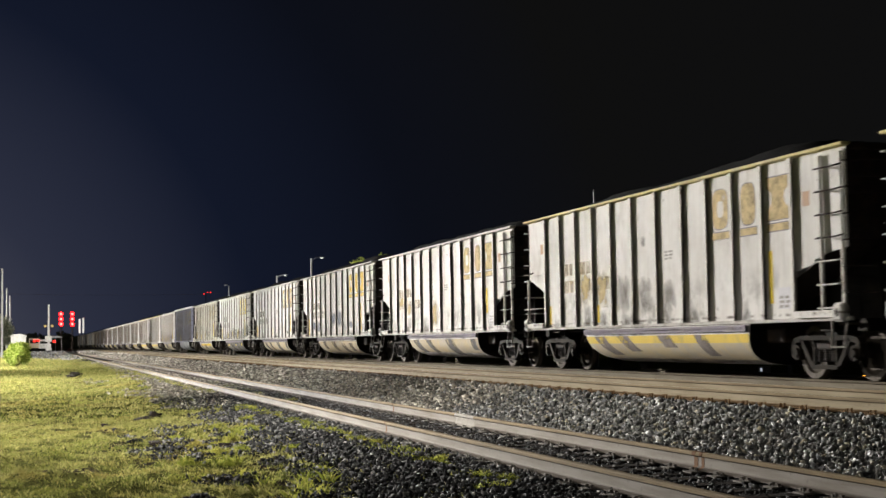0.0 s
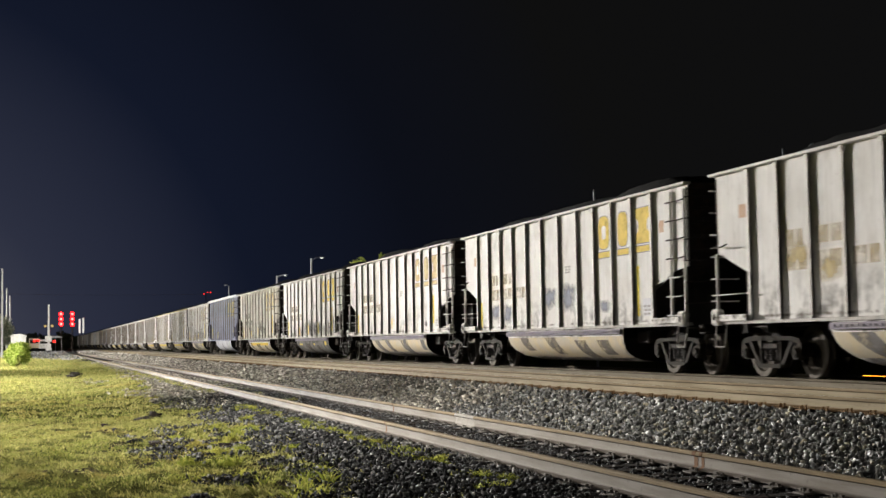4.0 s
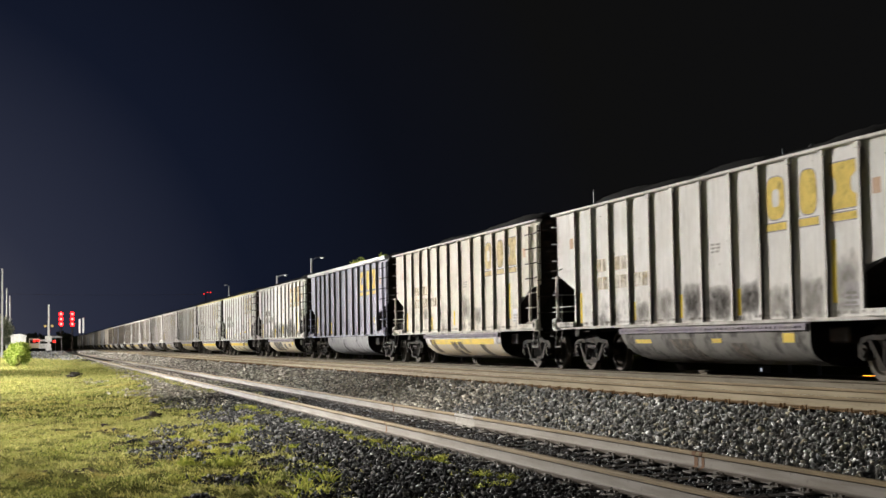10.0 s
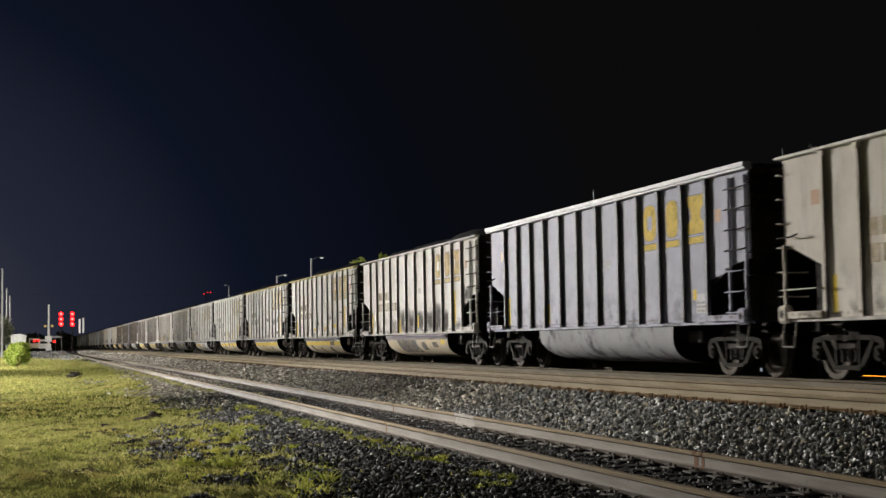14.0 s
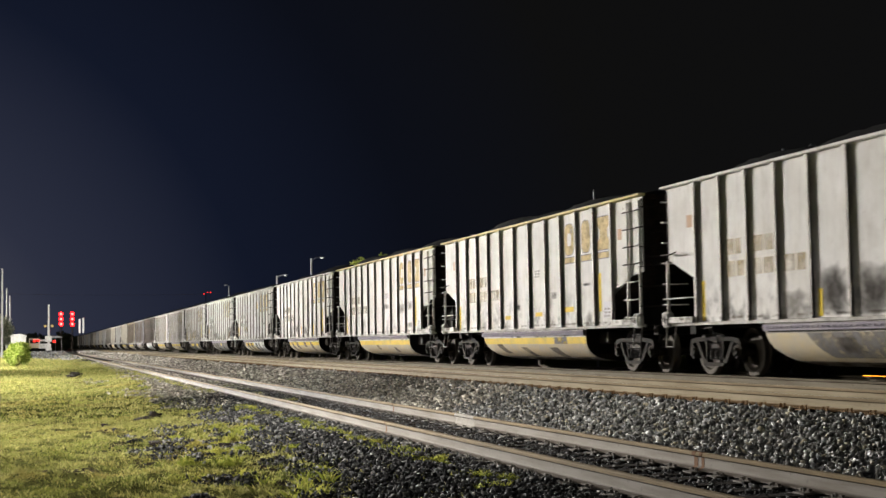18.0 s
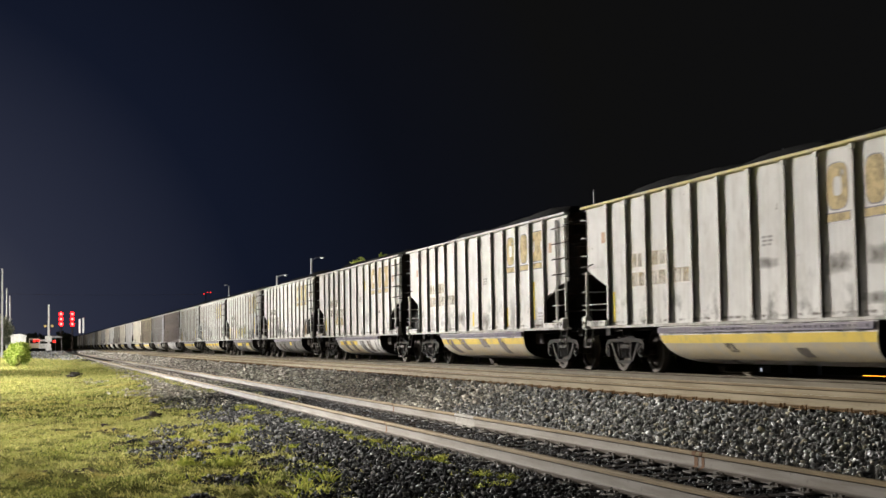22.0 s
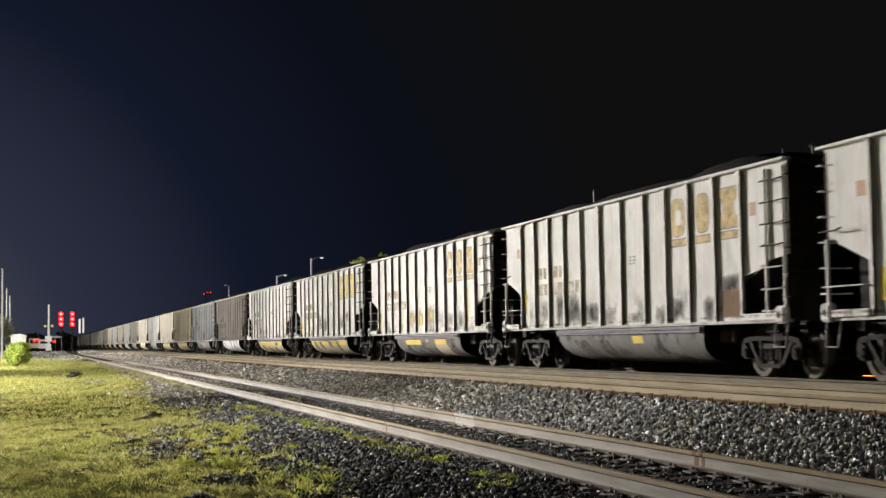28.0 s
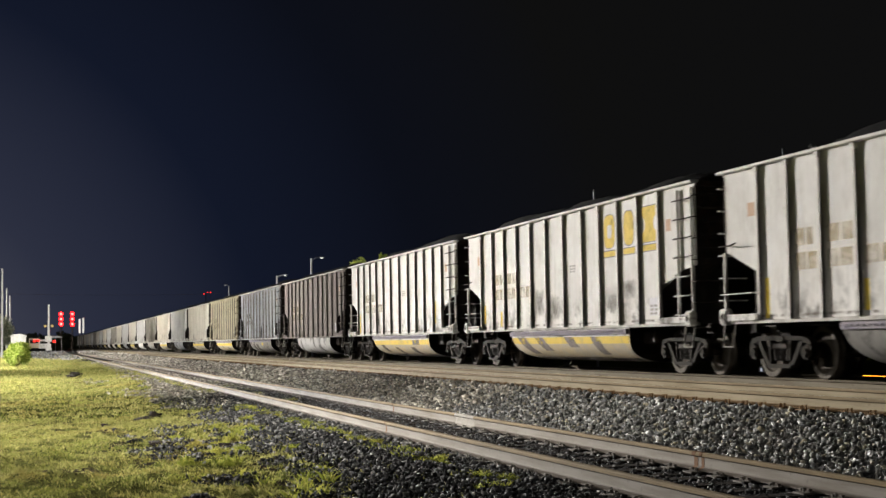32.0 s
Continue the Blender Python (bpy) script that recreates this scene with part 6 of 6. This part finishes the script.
def signal(x, y, base, heads):
    """Mast with three lit heads, one above the other."""
    top = empty("railway_signal", pose(x, y, base), "tall railway signal mast showing three red lights", "railway signal", "signals at the crossing")
    bm = bmesh.new()
    rod(bm, (0, 0.3, -0.3), (0, 0.3, heads[0] + 0.6 - base), 0.09, 10)
    part("mast", bm, M_IRON, top)
    bm = bmesh.new()
    for s in (-0.2, 0.2):
        rod(bm, (s, 0.62, 0), (s, 0.62, heads[0] - base), 0.02, 5)
    for k in range(16):
        rod(bm, (-0.2, 0.62, 0.4 * k + 0.2), (0.2, 0.62, 0.4 * k + 0.2), 0.015, 5)
    part("ladder", bm, M_IRON, top)
    for z in heads:
        bm = bmesh.new()
        rod(bm, (0, 0.02, z - base), (0, 0.10, z - base), 0.46, 20)
        disc = part("target", bm, M_BLACK, top, "round black signal target")
        bm = bmesh.new()
        # lens oversize and bulb pinker: the lamp's glow put into shape and colour
        rod(bm, (0, -0.16, z - base), (0, 0.015, z - base), 0.40, 16)
        child("lens", link_mesh("lens", bm, M_RED), disc)
        bm = bmesh.new()
        rod(bm, (0, -0.20, z - base), (0, -0.165, z - base), 0.23, 14)
        child("bulb", link_mesh("bulb", bm, M_REDCORE), disc)
        bm = bmesh.new()
        n = 12
        ring = [(0.30 * math.cos(math.pi * k / n), 0.30 * math.sin(math.pi * k / n)) for k in range(n + 1)]
        for (p, q), (r, t) in zip(ring, ring[1:]):
            bm.faces.new([bm.verts.new(v) for v in ((p, 0.02, q + z - base), (r, 0.02, t + z - base), (r, -0.4, t + z - base), (p, -0.4, q + z - base))])
        child("hood", link_mesh("hood", bm, M_BLACK), disc)


signal(4.12, 270.0, 0.0, (6.64, 5.72, 4.80))
signal(6.10, 270.0, 0.0, (6.62, 5.70, 4.77))


def crossing_mast():
    top = empty("crossing_mast", pose(1.95, 268.0, 0.0), "white crossing mast with lamp brackets and base box", "crossing mast")
    bm = bmesh.new()
    rod(bm, (0, 0, 0.0), (0, 0, 8.3), 0.24, 12, 0.16)
    part("mast", bm, M_WHITE, top)
    bm = bmesh.new()
    box(bm, -0.55, 0.55, -0.4, 0.4, 0.0, 0.5, 0.05)
    box(bm, -0.4, 0.4, -0.35, 0.35, 0.5, 1.2, 0.05)
    part("footing", bm, M_WHITE, top)
    bm = bmesh.new()
    box(bm, -0.65, 0.55, -0.5, -0.2, 1.6, 2.7, 0.08)
    part("mechanism_box", bm, M_WHITE, top)
    bm = bmesh.new()
    rod(bm, (-0.75, -0.25, 4.45), (0.75, -0.25, 4.45), 0.06, 8)
    arm = part("lamp_bracket", bm, M_GALV, top)
    for s in (-0.6, 0.6):
        bm = bmesh.new()
        rod(bm, (s, -0.5, 4.45), (s, -0.2, 4.45), 0.26, 14)
        child("lamp", link_mesh("lamp", bm, M_YELLOWGLASS), arm)
    bm = bmesh.new()
    rod(bm, (0.95, -0.4, 1.65), (0.95, -0.15, 1.65), 0.24, 12)
    part("red_lamp", bm, M_REDTAIL, top, "lit red lamp")


crossing_mast()


def board(x, y, z0, z1, wide):
    top = empty("marker_post", pose(x, y, 0.0), "dark post carrying a narrow white board", "marker post", "white boards at the crossing")
    bm = bmesh.new()
    rod(bm, (0, 0.1, -0.2), (0, 0.1, z1 - 0.1), 0.06, 8)
    part("post", bm, M_IRON, top)
    bm = bmesh.new()
    box(bm, -wide / 2, wide / 2, -0.03, 0.03, z0, z1, 0.01)
    part("board", bm, M_BOARD, top, "narrow white board")


board(7.40, 270.0, 3.1, 5.7, 0.34)
board(8.05, 270.0, 3.1, 5.9, 0.36)


def shed():
    """Signal equipment cabin with a shallow rounded roof."""
    top = empty("equipment_shed", pose(-2.52, 205.0, -0.74), "white railway equipment cabin behind the bush", "shed")
    bm = bmesh.new()
    slab(bm, [(-1.0, 0, 0), (1.0, 0, 0), (1.0, 0, 2.95), (-1.0, 0, 2.95)], 2.4, 1)
    part("cabin", bm, M_WHITE, top)
    bm = bmesh.new()
    arc = [(-1.12, 2.93), (-1.12, 3.03), (-0.6, 3.22), (0.0, 3.30), (0.6, 3.22), (1.12, 3.03), (1.12, 2.93)]
    slab(bm, [(x, -0.12, z) for x, z in arc], 2.64, 1)
    part("roof", bm, M_WHITE, top)
    bm = bmesh.new()
    box(bm, -0.42, 0.42, -0.03, 0.01, 0.1, 2.1, 0.01)
    door = part("door", bm, M_GALV, top, "plain steel door")
    bm = bmesh.new()
    box(bm, 0.28, 0.34, -0.08, -0.02, 1.0, 1.15)
    child("handle", link_mesh("handle", bm, M_IRON), door)


shed()


def road():
    bm = bmesh.new()
    rows = []
    for x in np.arange(-60, 60.1, 2.0):
        rows.append([bm.verts.new((x, y, float(ground_z(x, y)) + 0.05)) for y in (277.0, 280.0, 283.0, 286.0)])
    for a, b in zip(rows, rows[1:]):
        for k in range(3):
            bm.faces.new((a[k], b[k], b[k + 1], a[k + 1]))
    tagged(new("road", link_mesh("road", bm, M_ROAD)), "worn asphalt road over the level crossing", "road", kind="structure")


road()


def van():
    """A vehicle waiting at the crossing, seen from behind."""
    top = empty("van", pose(-0.6, 281.5, 0.05), "light van waiting at the crossing, tail lamps lit", "van")
    bm = bmesh.new()
    loft(bm, [[(x, y, z) for y, z in ((-2.3, 0.45), (-2.35, 1.2), (-2.2, 2.25), (1.0, 2.3), (1.7, 1.45), (2.5, 1.15), (2.55, 0.5))] for x in (-0.95, -0.88, 0.88, 0.95)])
    part("body", bm, M_OCHRE, top)
    bm = bmesh.new()
    box(bm, -0.75, 0.75, -2.34, -2.28, 1.35, 2.0, 0.02)
    part("rear_window", bm, M_BLACK, top)
    for x in (-0.8, 0.8):
        for y in (-1.5, 1.6):
            bm = bmesh.new()
            rod(bm, (x - 0.12, y, 0.34), (x + 0.12, y, 0.34), 0.34, 16)
            w = part("wheel", bm, M_BLACK, top)
            bm = bmesh.new()
            rod(bm, (x - 0.13, y, 0.34), (x + 0.13, y, 0.34), 0.18, 12)
            child("rim", link_mesh("rim", bm, M_GALV), w)
    for x in (0.1, 0.75):
        bm = bmesh.new()
        box(bm, x - 0.22, x + 0.22, -2.43, -2.36, 1.62, 2.02, 0.04)
        part("tail_lamp", bm, M_REDTAIL, top, "lit red tail lamp")


van()


def crossing_gate():
    """Pale bar across the road on three short legs."""
    top = empty("road_barrier", pose(3.2, 283.0, 0.0), "pale striped road barrier beside the crossing", "barrier")
    bm = bmesh.new()
    box(bm, -1.35, 1.35, -0.05, 0.05, 2.35, 2.75, 0.02)
    part("bar", bm, M_POLE, top)
    for x in (-1.2, 0.1, 1.2):
        bm = bmesh.new()
        rod(bm, (x, 0.06, -0.2), (x, 0.06, 2.4), 0.06, 8)
        part("leg", bm, M_POLE, top)


crossing_gate()


def parked_car():
    top = empty("car", pose(1.15, 281.0, 0.05), "pale grey car waiting beside the crossing mast", "car")
    bm = bmesh.new()
    loft(bm, [[(x, y, z) for y, z in ((-2.2, 0.35), (-2.25, 1.0), (-1.9, 1.75), (-1.4, 2.05), (0.4, 2.05), (1.2, 1.2), (2.2, 1.0), (2.25, 0.4))] for x in (-0.9, -0.8, 0.8, 0.9)])
    part("body", bm, M_WHITE, top)
    bm = bmesh.new()
    slab(bm, [(-0.65, -2.13, 1.28), (0.65, -2.13, 1.28), (0.65, -1.95, 1.68), (-0.65, -1.95, 1.68)], -0.02, 1)
    part("rear_window", bm, M_BLACK, top)
    for x in (-0.75, 0.75):
        for y in (-1.4, 1.4):
            bm = bmesh.new()
            rod(bm, (x - 0.12, y, 0.32), (x + 0.12, y, 0.32), 0.32, 16)
            part("wheel", bm, M_BLACK, top)


parked_car()


def ground_marker():
    """Low amber light bar on the far side of the line."""
    top = empty("amber_light", pose(18.0, 27.4, float(ground_z(18.0, 27.4))), "low amber light bar on the ground beyond the train", "light bar")
    z = -0.19 - float(ground_z(18.0, 27.4))
    bm = bmesh.new()
    box(bm, -0.05, 0.05, -1.25, 1.25, z - 0.05, z + 0.02, 0.01)
    bar = part("housing", bm, M_IRON, top)
    bm = bmesh.new()
    box(bm, -0.075, -0.05, -1.2, 1.2, z - 0.035, z + 0.01)
    child("lens", link_mesh("lens", bm, M_AMBER), bar)
    for y in (-1.0, 1.0):
        bm = bmesh.new()
        box(bm, -0.03, 0.03, y - 0.03, y + 0.03, 0.0, z - 0.05)
        part("foot", bm, M_IRON, top)
    top = empty("switch_box", pose(18.0, 33.3, float(ground_z(18.0, 33.3))), "small pale switch box with a white marker light", "switch box")
    z = -0.12 - float(ground_z(18.0, 33.3))
    bm = bmesh.new()
    box(bm, -0.12, 0.12, -0.12, 0.12, z - 0.12, z + 0.08, 0.015)
    case = part("case", bm, M_GALV, top)
    bm = bmesh.new()
    box(bm, -0.128, -0.118, -0.115, -0.01, z - 0.045, z + 0.04, 0.004)
    child("lens", link_mesh("lens", bm, M_COOL_LENS), case, "cool white marker lens")
    bm = bmesh.new()
    rod(bm, (0, 0, 0), (0, 0, z - 0.12), 0.05, 8)
    part("post", bm, M_IRON, top)


ground_marker()


# ------------------------------------------------------------------ the train's run
def motions():
    run = [(0.0, 0.0), (1.0, 6.68), (2.0, 13.36), (3.5, 23.38), (6.0, 40.09), (7.0, 46.83), (8.0, 53.51), (9.0, 60.18), (10.0, 66.78), (11.0, 73.45), (12.0, 80.19), (13.0, 87.0),
           (14.0, 93.92), (17.0, 114.70), (18.0, 121.64), (19.0, 128.57), (20.0, 135.58), (22.0, 149.64), (23.0, 156.65), (24.0, 163.72), (25.0, 170.95), (28.0, 192.35), (29.0, 199.55),
           (30.0, 206.76), (31.0, 213.94), (32.0, 221.20)]
    ts, ss = [r[0] for r in run], [r[1] for r in run]
    for k, car in CARS.items():
        y = FIRST_END - k * PITCH_CAR - CAR_LEN / 2
        walk(car, [(t, pose(X_TRAIN, y - s, 0)) for t, s in run])
    for w, a in WHEELS:
        walk(w, [(j / 15, pose(0, a, WHEEL_R, math.degrees(np.interp(j / 15, ts, ss) / WHEEL_R))) for j in range(481)])


motions()
